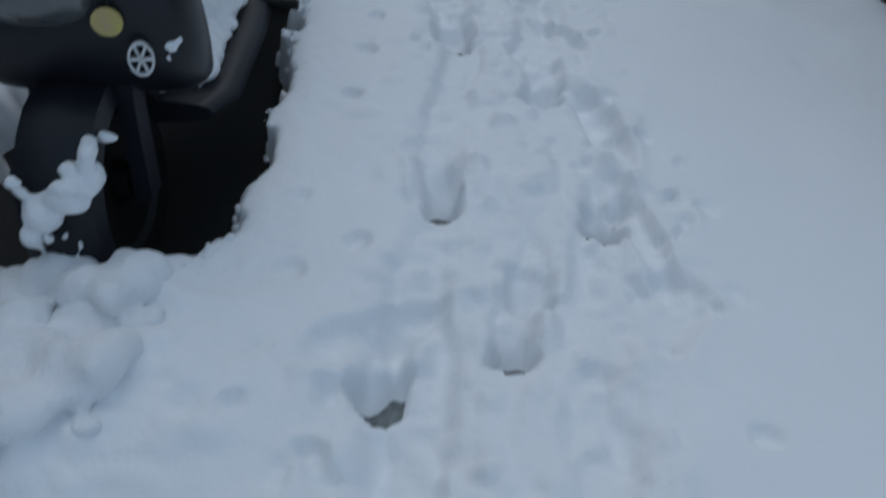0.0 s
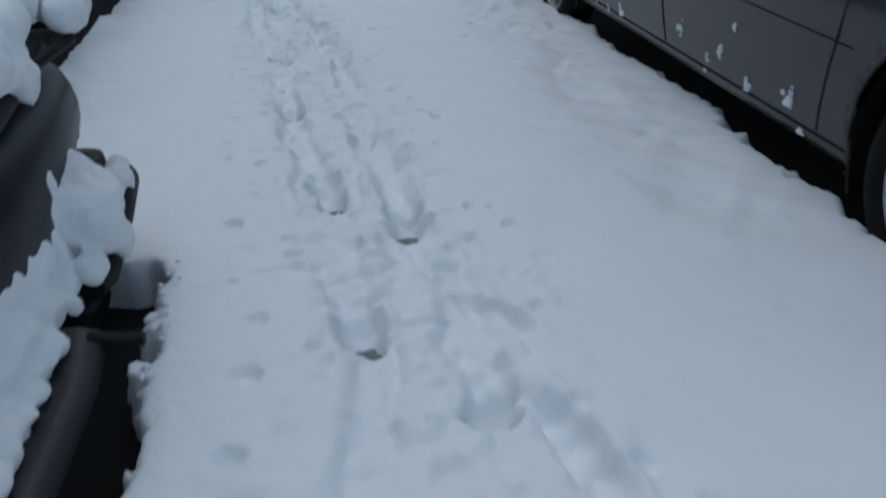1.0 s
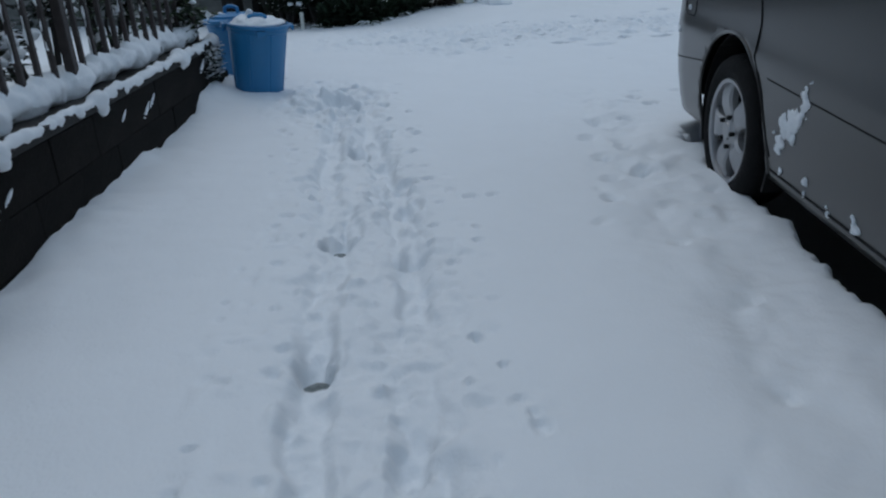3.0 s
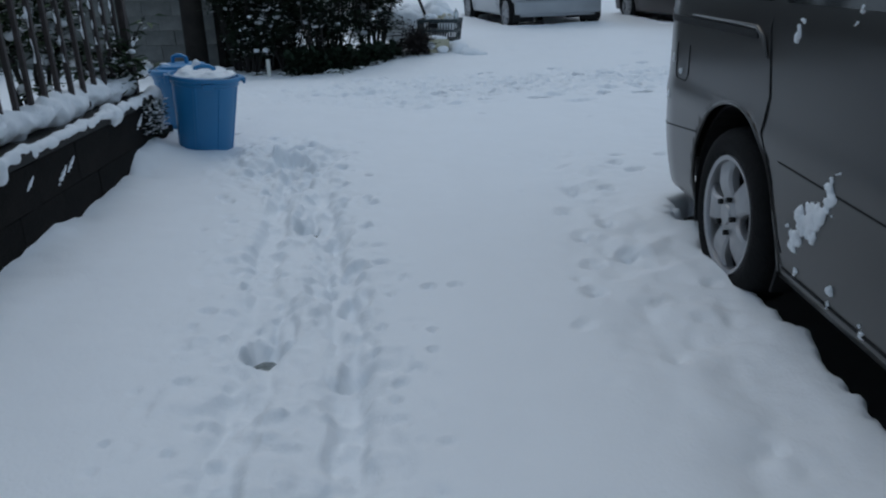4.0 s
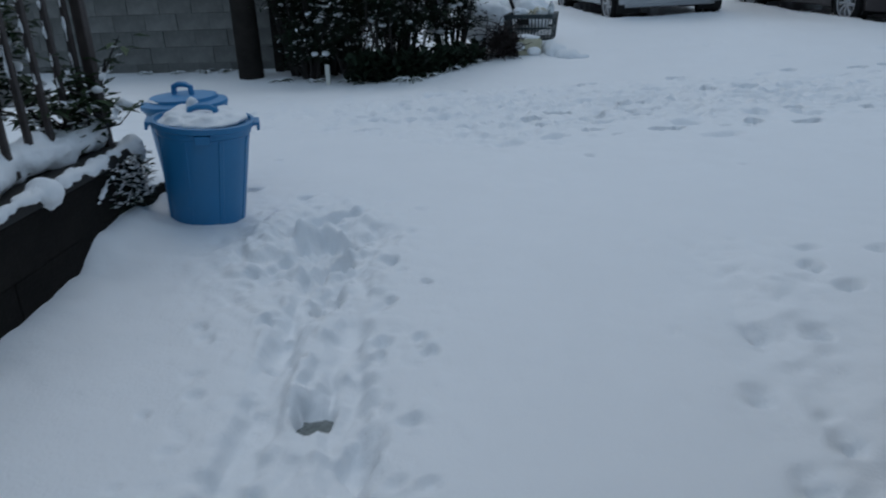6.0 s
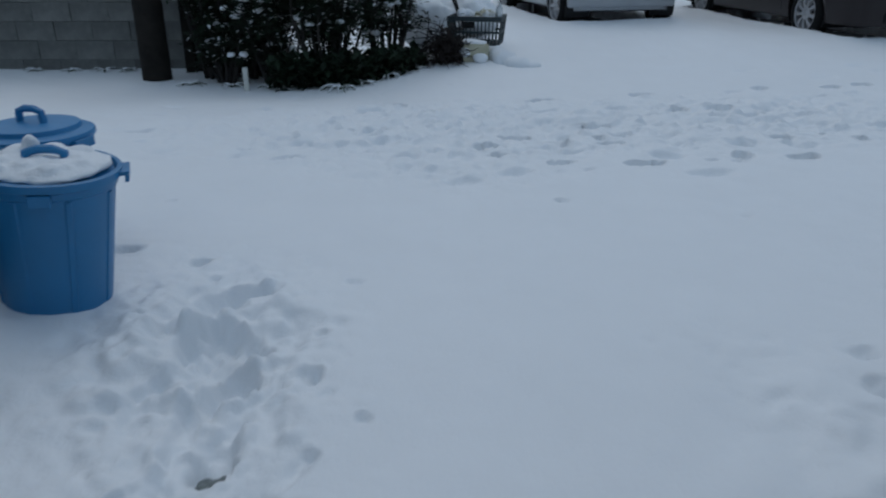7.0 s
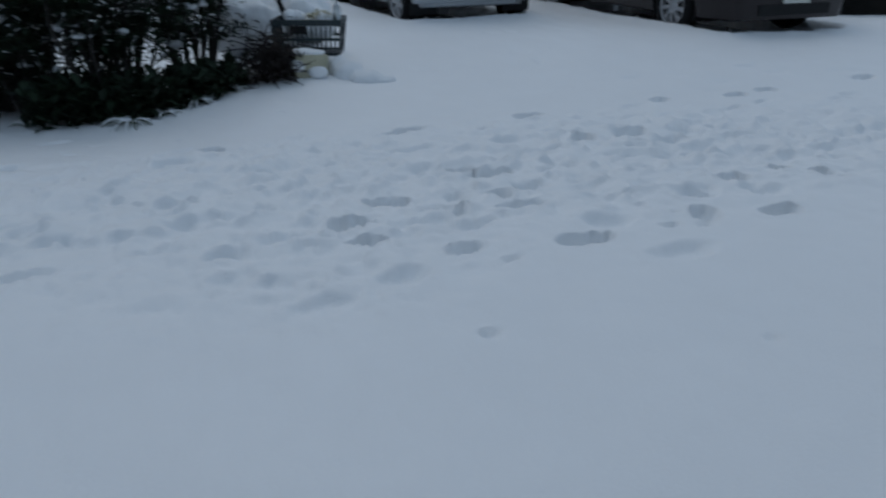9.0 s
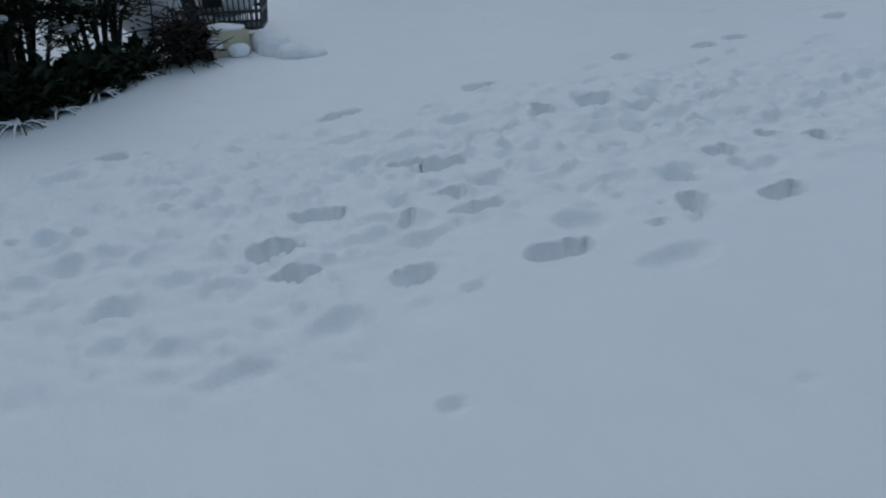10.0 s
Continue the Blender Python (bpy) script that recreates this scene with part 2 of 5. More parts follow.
# the broad scuffed end by the bins
scuff = np.exp(-(((GX + 0.62) / 0.36) ** 2 + ((GY - 7.05) / 0.62) ** 2) ** 1.5)
H = H + 0.11 * scuff * fbm(GX, GY, 6.0, 3) + 0.05 * scuff * np.abs(fbm(GX, GY, 14.0, 3)) - 0.02 * scuff
# snow banked against the foot of the garden wall, higher towards its end
foot_y = np.array([2.5, 3.8, 4.5, 5.3, 5.7, 6.15, 6.62, 6.76, 7.0, 7.24, 7.6, 8.2])
foot_z = np.array([-0.12, -0.11, -0.04, -0.02, 0.01, 0.0, 0.01, 0.10, 0.12, 0.08, 0.03, -0.03])
bank = (np.interp(GY, foot_y, foot_z) + 0.035 + 0.07 * fbm(GX, GY, 4.0, 3)) * np.exp(-np.maximum(GX + 1.40, 0) / (0.16 + 0.10 * step(6.6, 6.9, GY))) * step(3.0, 4.0, GY) * (1 - step(7.6, 8.4, GY)) * step(-2.6, -1.6, GX)
H = H + bank


def dent(cx, cy, turn, half_len, half_wid, depth, soft=0.35, lip=0.15):
    """One footprint pressed into the snow, its edges steep, with a low lip."""
    reach = half_len * 1.7 + 0.05
    i0, i1 = np.searchsorted(xs, [cx - reach, cx + reach])
    j0, j1 = np.searchsorted(ys, [cy - reach, cy + reach])
    if i1 <= i0 or j1 <= j0:
        return
    X, Y = GX[j0:j1, i0:i1] - cx, GY[j0:j1, i0:i1] - cy
    a = radians(turn)
    u, w = (X * math.cos(a) + Y * math.sin(a)) / half_len, (Y * math.cos(a) - X * math.sin(a)) / half_wid
    r = (np.abs(u) ** 2.6 + np.abs(w) ** 2.6) ** (1 / 2.6) + 0.26 * fbm(X + cx, Y + cy, 9.0, 2) + 0.22 * fbm(X + cx, Y + cy, 28.0, 2)
    H[j0:j1, i0:i1] -= depth * (1 - step(1 - soft, 1 + soft * 0.4, r))
    H[j0:j1, i0:i1] += depth * lip * np.exp(-((r - 1.22) / 0.14) ** 2)


def plunge(cx, cy, length, half_wid, depth, turn=0.0):
    """A boot hole: deep and sheer at its near end, its floor rising away from it."""
    reach = length + 0.12
    i0, i1 = np.searchsorted(xs, [cx - reach, cx + reach])
    j0, j1 = np.searchsorted(ys, [cy - 0.1, cy + reach])
    X, Y = GX[j0:j1, i0:i1] - cx, GY[j0:j1, i0:i1] - cy
    a = radians(turn)
    u, w = (Y * math.cos(a) - X * math.sin(a)) / length, (X * math.cos(a) + Y * math.sin(a)) / half_wid
    rag = 0.5 * fbm(X + cx, Y + cy, 11.0, 2) + 0.45 * fbm(X + cx, Y + cy, 30.0, 2)
    side = 1 - step(0.62, 1.15, np.hypot(w, 0.55 * np.maximum(u - 0.25, 0)) * (0.9 + 0.35 * np.clip(u, 0, 1)) + rag)
    along = step(0.0, 0.09, u + 0.10 * rag - 0.10 * w * w) * (1 - step(0.55, 1.1, u + 0.4 * rag))
    H[j0:j1, i0:i1] -= side * along * (depth * np.clip(1 - 1.7 * u, 0, 1) + 0.026)
    H[j0:j1, i0:i1] += 0.014 * np.exp(-((np.abs(w) - 1.35) / 0.25) ** 2) * along * np.maximum(0.5 + rag * 2, 0)


# steps of the trail: boot holes of two feet
LEFT = ((-0.02, 1.25), (0.01, 2.01), (-0.05, 2.79), (-0.185, 3.68), (-0.25, 4.56), (-0.30, 5.78), (-0.41, 6.44))
RIGHT = ((0.11, 0.84), (-0.13, 0.74), (0.235, 1.70), (0.34, 1.20), (0.16, 0.99), (0.16, 2.55), (0.08, 3.29), (0.04, 4.42), (0.0, 4.9), (-0.14, 5.6))
for cx, cy in LEFT:
    plunge(cx, cy - 0.01, 0.34, 0.052, 0.11, 4)
for i, (cx, cy) in enumerate(RIGHT):
    plunge(cx, cy - 0.01, 0.24, 0.05, 0.10 if i < 4 or i == 5 else 0.05, -6)
for cx, cy, length, w, d, a in ((0.18, 2.60, 0.55, 0.055, 0.02, 4), (-0.21, 4.60, 0.45, 0.05, 0.015, 4), (-0.07, 2.96, 0.16, 0.05, 0.05, 0), (-0.12, 5.0, 0.5, 0.05, 0.012, 8), (-0.47, 6.05, 0.5, 0.05, 0.02, 10)):
    plunge(cx, cy, length, w, d, a)
for cx, cy, a, n, w, d in ((0.41, 0.98, 50, 0.12, 0.085, 0.03), (0.38, 1.62, 105, 0.17, 0.045, 0.045), (0.42, 1.22, 100, 0.18, 0.035, 0.028), (-0.53, 7.12, 140, 0.15, 0.06, 0.06), (-0.60, 7.10, 70, 0.12, 0.07, 0.075),
                           (-0.58, 7.42, 20, 0.13, 0.06, 0.05), (-0.46, 6.86, 80, 0.09, 0.06, 0.08), (-1.14, 7.74, 20, 0.08, 0.05, 0.04), (-0.02, 5.29, 60, 0.07, 0.05, 0.035), (-0.80, 7.67, 0, 0.04, 0.03, 0.03),
                           (-0.13, 0.92, 30, 0.15, 0.05, 0.03), (0.32, 2.1, 120, 0.14, 0.03, 0.03)):
    dent(cx, cy, a, n, w, d, 0.4)
for cx, cy in ((-0.65, 5.89), (-0.14, 5.89), (-0.03, 5.8), (0.06, 5.55), (0.27, 5.1), (0.37, 5.12), (-0.12, 5.59), (-0.02, 5.55), (0.07, 5.34), (-0.62, 5.64), (-0.33, 1.06), (-0.44, 0.7), (0.27, 0.83)):
    dent(cx, cy, 20, 0.034, 0.028, 0.018, 0.7)
# small scattered pits beside the trail
pits = np.random.default_rng(11)
for i in range(150):
    cy = pits.uniform(0.4, 7.6)
    side = pits.choice([-1, 1])
    cx = (np.interp(cy, lane_y, lane_l) - pits.uniform(0.08, 0.32)) if side < 0 else (np.interp(cy, lane_y, lane_r) + pits.uniform(0.08, 0.3))
    s = pits.uniform(0.012, 0.03)
    dent(cx, cy, pits.uniform(0, 180), s * 1.3, s, pits.uniform(0.008, 0.022), 0.5)
# older softened trail along the van
oldx = 1.04 + 0.05 * np.sin(GY * 2)
H = H - 0.016 * np.exp(-((GX - oldx) / 0.20) ** 2) * step(1.5, 2.6, GY) * (1 - step(6.6, 7.4, GY)) * (0.6 + 1.4 * fbm(GX, GY, 2.5))
for cx, cy, a, d in ((1.42, 7.05, 20, 0.05), (1.44, 6.68, 30, 0.05), (1.02, 6.34, 80, 0.035), (1.20, 6.33, 80, 0.045), (0.92, 5.96, 80, 0.03), (1.07, 5.38, 60, 0.055), (0.92, 5.3, 60, 0.035), (0.86, 5.0, 75, 0.035), (1.70, 7.04, 30, 0.045),
                     (1.07, 5.75, 70, 0.035), (0.93, 5.59, 80, 0.03), (1.37, 6.86, 60, 0.06), (1.0, 4.5, 80, 0.02), (1.08, 4.05, 85, 0.016), (0.98, 3.55, 85, 0.014), (1.12, 3.1, 80, 0.012)):
    dent(cx, cy, a, 0.06, 0.042, d * 0.55, 0.6, 0.05)
    dent(cx + 0.01, cy - 0.02, a, 0.032, 0.024, d * 0.7, 0.5, 0.03)
soft = np.random.default_rng(29)
for i in range(60):
    cy = soft.uniform(1.9, 7.2)
    dent(soft.normal(1.04, 0.15) + 0.06 * max(0, cy - 6), cy, soft.uniform(40, 130), soft.uniform(0.03, 0.07), soft.uniform(0.02, 0.04), soft.uniform(0.004, 0.014) * (0.5 + 0.5 * (cy > 4.6)), 0.8, 0.03)
H = H + 0.048 * np.exp(-((GX - 1.12) / 0.26) ** 2) * step(2.0, 2.6, GY) * (1 - step(6.8, 7.6, GY)) * (0.55 + 0.35 * step(4.0, 5.4, GY)) * fbm(GX, GY * 0.8, 6.0, 4)
# the trampled stretch that crosses the way
tramp = np.exp(-(((GX - 1.3) / 3.6) ** 2 + ((GY - 10.1 - 0.12 * (GX - 1.2)) / 0.95) ** 2) ** 2)
tramp = np.maximum(tramp, 0.8 * np.exp(-(((GX - 0.1) / 0.95) ** 2 + ((GY - 9.2) / 0.6) ** 2) ** 2))
H = H + 0.030 * tramp * fbm(GX, GY * 1.8, 2.6, 3) + 0.046 * tramp * fbm(GX, GY * 1.4, 8.0, 4) + 0.05 * tramp * np.maximum(fbm(GX, GY, 19.0, 2) - 0.10, 0)
for cx, cy, a, n in ((0.87, 10.95, 20, 0.14), (1.84, 10.52, 80, 0.07), (2.19, 9.58, 5, 0.08), (1.23, 9.02, 9, 0.11), (1.13, 9.97, 14, 0.09), (0.56, 9.62, 0, 0.09), (0.39, 9.37, 16, 0.09), (0.43, 9.17, -14, 0.08), (2.14, 9.13, 16, 0.10), (-0.23, 10.69, 10, 0.07), (0.98, 10.04, 10, 0.09)):
    dent(cx, cy, a, n, 0.052, 0.115, 0.14, 0.05)
for cx, cy, a, n in ((1.72, 11.13, 12, 0.10), (2.18, 10.62, 10, 0.10), (2.73, 11.34, 30, 0.08), (3.34, 11.37, 20, 0.09), (3.64, 11.46, 12, 0.09), (4.64, 11.68, 20, 0.11), (2.35, 10.42, 25, 0.10), (2.54, 9.72, 50, 0.07), (2.69, 9.59, 30, 0.05), (1.81, 9.17, 60, 0.07), (1.10, 9.43, 12, 0.12), (0.83, 9.44, 20, 0.05), (0.77, 9.04, 40, 0.08), (1.06, 9.62, 25, 0.06), (1.22, 9.69, 35, 0.06)):
    dent(cx, cy, a, n, 0.05, 0.08, 0.2, 0.08)
for cx, cy, a, n in ((0.82, 10.51, 10, 0.14), (1.89, 10.12, 5, 0.13), (1.90, 9.41, 8, 0.11), (2.24, 9.36, 10, 0.09), (1.40, 9.19, 5, 0.10), (1.53, 8.84, 10, 0.14), (0.68, 9.33, 14, 0.14), (0.50, 8.83, 20, 0.10), (0.21, 8.68, 10, 0.10), (-0.34, 9.22, 10, 0.09), (-0.10, 9.54, 12, 0.11), (0.10, 9.25, 14, 0.10), (-0.05, 8.93, 25, 0.08), (2.28, 10.07, 5, 0.09), (0.55, 10.70, 15, 0.07), (-0.42, 10.46, 10, 0.10)):
    dent(cx, cy, a, n, 0.06, 0.034, 0.6, 0.10)
old = np.random.default_rng(23)
for i in range(95):
    cx, cy = old.uniform(-2.6, 5.0), 10.05 + np.clip(old.normal(0, 0.62), -0.75, 1.5)
    dent(cx, cy + 0.12 * (cx - 1.2), old.normal(8, 22), old.uniform(0.06, 0.11), old.uniform(0.03, 0.055), old.uniform(0.010, 0.040), old.uniform(0.3, 0.8), 0.10)
for i in range(110):
    cx, cy = old.uniform(-1.2, 3.0), old.normal(9.9, 0.6)
    s = old.uniform(0.015, 0.035)
    dent(cx, cy, 0, s * 1.5, s, old.uniform(0.012, 0.025), 0.5)
# faint marks in the untouched snow, and further off
for i in range(70):
    cx, cy = old.uniform(-3, 6), old.uniform(11.5, 14.5)
    dent(cx, cy, old.normal(0, 40), 0.11, 0.06, old.uniform(0.005, 0.02), 0.8)


def bare(cx, cy, turn, hx, hy, edge, rag=0.06, floor_z=ASPH - 0.07, lip=0.02):
    """Clears the snow under a sheltered rectangle, with a ragged edge."""
    global H
    a = radians(turn)
    u, w = (GX - cx) * math.cos(a) + (GY - cy) * math.sin(a), (GY - cy) * math.cos(a) - (GX - cx) * math.sin(a)
    q = np.hypot(np.maximum(np.abs(u) - hx + 0.1, 0), np.maximum(np.abs(w) - hy + 0.1, 0)) - 0.1 + rag * fbm(GX, GY, 5.0, 3) + 0.4 * rag * fbm(GX, GY, 22.0, 2)
    k = 1 - step(-edge, edge * 0.3, q)
    H = H + lip * np.exp(-((q - edge) / 0.09) ** 2)
    H = H * (1 - k) + floor_z * k


H = H + (0.012 * step(1.0, 1.35, GX) * (1 - step(5.6, 6.4, GY)) * step(1.6, 2.0, GY))
H = np.maximum(H, -0.147)
bare(2.33, 3.75, -0.6, 0.915, 2.34, 0.08, 0.10, lip=0.008)
heap = np.exp(-(((GX + 0.85) / 0.5) ** 2 + ((GY - 0.8) / 0.33) ** 2) ** 2)
H = H + heap * (0.05 + 0.12 * fbm(GX, GY, 4.0, 2) + 0.08 * np.abs(fbm(GX, GY, 9.0, 3)))
bare(-0.82, 1.79, 0, 0.345, 0.73, 0.05, 0.10)
# planted bed behind the garden wall
bed = step(-1.46, -1.52, GX) * (1 - step(7.16, 7.24, GY))
H = H * (1 - bed) + (0.24 + 0.12 * fbm(GX, GY, 2.0)) * bed
CARS = ((1.99, 16.76, 12, 0.74, 1.62), (4.84, 15.40, 9, 0.78, 1.98))
for cx, cy, a, hx, hy in CARS:
    bare(cx, cy, a, hx, hy, 0.10, 0.1, 0.17 + ASPH - 0.14)

ny, nx = GX.shape
me = bpy.data.meshes.new("snow_cover")
me.vertices.add(nx * ny)
me.vertices.foreach_set("co", np.stack([GX, GY, H], -1).astype(np.float32).ravel())
q = np.arange((ny - 1) * (nx - 1))
q = q // (nx - 1) * nx + q % (nx - 1)
quads = np.stack([q, q + 1, q + nx + 1, q + nx], -1).astype(np.int32)
me.loops.add(quads.size)
me.loops.foreach_set("vertex_index", quads.ravel())
me.polygons.add(len(quads))
me.polygons.foreach_set("loop_start", np.arange(0, quads.size, 4, dtype=np.int32))
me.polygons.foreach_set("use_smooth", np.ones(len(quads), dtype=bool))
me.update()
me.validate()
me.materials.append(SNOW)
tagged(new("snow_cover", me), "deep fresh snow trodden into footprints and lanes", "snow", kind="structure")


def snow_z(x, y):
    return float(H[np.searchsorted(ys, y), np.searchsorted(xs, x)])


# grey discs that paint shade and dark ground into the deepest steps
rs = np.random.default_rng(19)
for cx, cy in LEFT + RIGHT[:4] + RIGHT[5:6]:
    s = 0.075
    bm = bmesh.new()
    rim = [(s * rs.uniform(0.8, 1.15) * math.cos(a), s * rs.uniform(0.8, 1.15) * math.sin(a)) for a in np.linspace(0, 6.2832, 15)[:-1]]
    loft(bm, [[Vector((x, y, -0.02)) for x, y in rim], [Vector((x, y, 0)) for x, y in rim], [Vector((x * 0.6, y * 0.6, 0.003 + rs.uniform(0, 0.006))) for x, y in rim], [Vector((x * 0.2, y * 0.2, rs.uniform(0, 0.004))) for x, y in rim]])
    ob = tagged(smooth(part("hole_shade_patch", bm, HOLESHADE)), "grey disc for the shade and dark ground at the bottom of a footprint", "slush", "slush in the footprints")
    ob.location = (cx, cy + 0.05, -0.127)

# ---- garden wall with its fence ----
WX, WTOP, WEND = -1.40, 0.37, 7.25
wall = tagged(new("wall_west"), "low dark stained block garden wall with snow on top", "wall", kind="structure")
bm = bmesh.new()
box(bm, (0.12, 9.40, 0.50), pose(WX - 0.082, WEND - 4.708, WTOP - 0.30))
part("mortar", bm, MORTAR, wall)
bm = bmesh.new()
box(bm, (0.2, 9.46, 0.05), pose(WX - 0.09, WEND - 4.71, WTOP - 0.022), 0.008)
part("coping", bm, COPING, wall, "wet grey concrete coping")

# ---- fence on the wall ----
FX = WX - 0.145
fence = tagged(new("fence"), "brown painted metal bar fence standing in snow", "fence")
bm = bmesh.new()
box(bm, (0.03, 9.3, 0.03), pose(FX, WEND - 4.7, WTOP + 0.04), 0.004)
part("rail", bm, FENCE, fence)
bm = bmesh.new()
box(bm, (0.03, 9.3, 0.04), pose(FX, WEND - 4.7, WTOP + 0.86), 0.004)
part("rail", bm, FENCE, fence)
bm = bmesh.new()
box(bm, (0.024, 0.024, 0.84), pose(0, 0, 0), 0.004)
bar = part("bar", bm, FENCE, fence)
bar.location = (FX, -1.9, WTOP + 0.44)
rs = np.random.default_rng(15)
strips = []
for i in range(3):
    bm = bmesh.new()
    n = 14
    tube(bm, [(rs.normal(0, 0.002), rs.normal(0, 0.003), -0.25 + 0.5 * j / n) for j in range(n + 1)], [max(0.002, rs.normal(0.005, 0.003)) for j in range(n + 1)], 6)
    strips.append(bpy.data.meshes.new("snow_strip"))
    bm.to_mesh(strips[-1])
    bm.free()
    strips[-1].materials.append(SNOWPATCH)
k = -1.9 + 0.137
while k < WEND - 0.1:
    b = new("bar", bar.data)
    b.parent = fence
    b.location = (FX, k, WTOP + 0.44)
    if rs.random() < 0.5:
        f = new("snow_strip", strips[int(rs.integers(3))])
        f.parent = b
        f.location = (-0.004, -0.011, rs.uniform(-0.1, 0.15))
    k += 0.137
bm = bmesh.new()
box(bm, (0.045, 0.045, 0.93), pose(0, 0, 0), 0.005)
post = part("post", bm, FENCE, fence)
post.location = (FX + 0.035, WEND - 0.06, WTOP + 0.46)
for y in (5.45, 3.55, 1.65, -0.2):
    b = new("post", post.data)
    b.parent = fence
    b.location = (FX + 0.035, y, WTOP + 0.46)

rs = np.random.default_rng(5)
blobs = []
y = 0.5
while y < WEND - 0.05:
    w = rs.uniform(0.05, 0.085)
    blobs.append(((FX - 0.02 + rs.uniform(-0.03, 0.03), y, WTOP + 0.05 + rs.uniform(0, 0.03)), (w * 1.15, rs.uniform(0.08, 0.16), rs.uniform(0.05, 0.085))))
    y += rs.uniform(0.05, 0.1)
snow_lumps("fence_snow", blobs, "ridge of snow along the foot of the fence", voxel=0.014, rough=0.026)
blobs = []
y = 0.5
while y < WEND - 0.02:
    if rs.random() < 0.93:
        blobs.append(((WX - 0.006 + rs.uniform(-0.012, 0.010), y, WTOP + rs.uniform(-0.010, 0.006)), (rs.uniform(0.022, 0.042), rs.uniform(0.04, 0.09), rs.uniform(0.018, 0.034))))
        if rs.random() < 0.15:
            blobs.append(((WX + 0.004, y + rs.uniform(-0.03, 0.03), WTOP - 0.02), (0.014, rs.uniform(0.015, 0.03), rs.uniform(0.012, 0.025))))
    y += rs.uniform(0.04, 0.09)
for y, s in ((6.55, 0.07), (5.4, 0.06), (4.55, 0.05), (7.2, 0.07)):
    blobs.append(((WX - 0.005, y, WTOP - 0.005), (0.055, s, 0.05)))
    blobs.append(((WX + 0.004, y + 0.02, WTOP - 0.04), (0.035, s * 0.6, 0.045)))
snow_lumps("coping_snow", blobs, "thin broken line of snow on the wall's edge", voxel=0.011, rough=0.018)
for i, (y, z, s) in enumerate(((4.55, 0.2, 0.022), (4.42, 0.14, 0.03), (5.62, 0.24, 0.02), (5.9, 0.20, 0.03), (6.0, 0.23, 0.026), (6.9, 0.25, 0.03))):
    snow_lumps("wall_snow", [((WX + 0.002, y + s * 1.5 * f, z + s * f), (0.010, s * (0.75 - 0.2 * abs(f)), s * (0.55 - 0.35 * abs(f)))) for f in (-1, -0.4, 0.2, 0.7, 1.2)], "small clump of snow stuck to the dark wall", voxel=0.007, rough=0.005)


# ---- foliage ----
def leaves(points, size, rng, up=0.4):
    """Folded pointed leaves at the points, as verts and faces."""
    V, F = [], []
    for p in points:
        a, e = rng.uniform(0, 2 * math.pi), rng.uniform(-0.6, up)
        d = np.array([math.cos(a) * math.cos(e), math.sin(a) * math.cos(e), math.sin(e)])
        s = np.array([-math.sin(a), math.cos(a), rng.uniform(-0.3, 0.3)])
        n = size * rng.uniform(0.6, 1.3)
        w = n * 0.2
        b = len(V)
        V += [tuple(p), tuple(p + d * n * 0.5 + s * w + np.array([0, 0, w * 0.5])), tuple(p + d * n), tuple(p + d * n * 0.5 - s * w + np.array([0, 0, w * 0.5])), tuple(p + d * n * 0.5)]
        F += [(b, b + 4, b + 1), (b + 1, b + 4, b + 2), (b, b + 3, b + 4), (b + 4, b + 3, b + 2)]
    return V, F


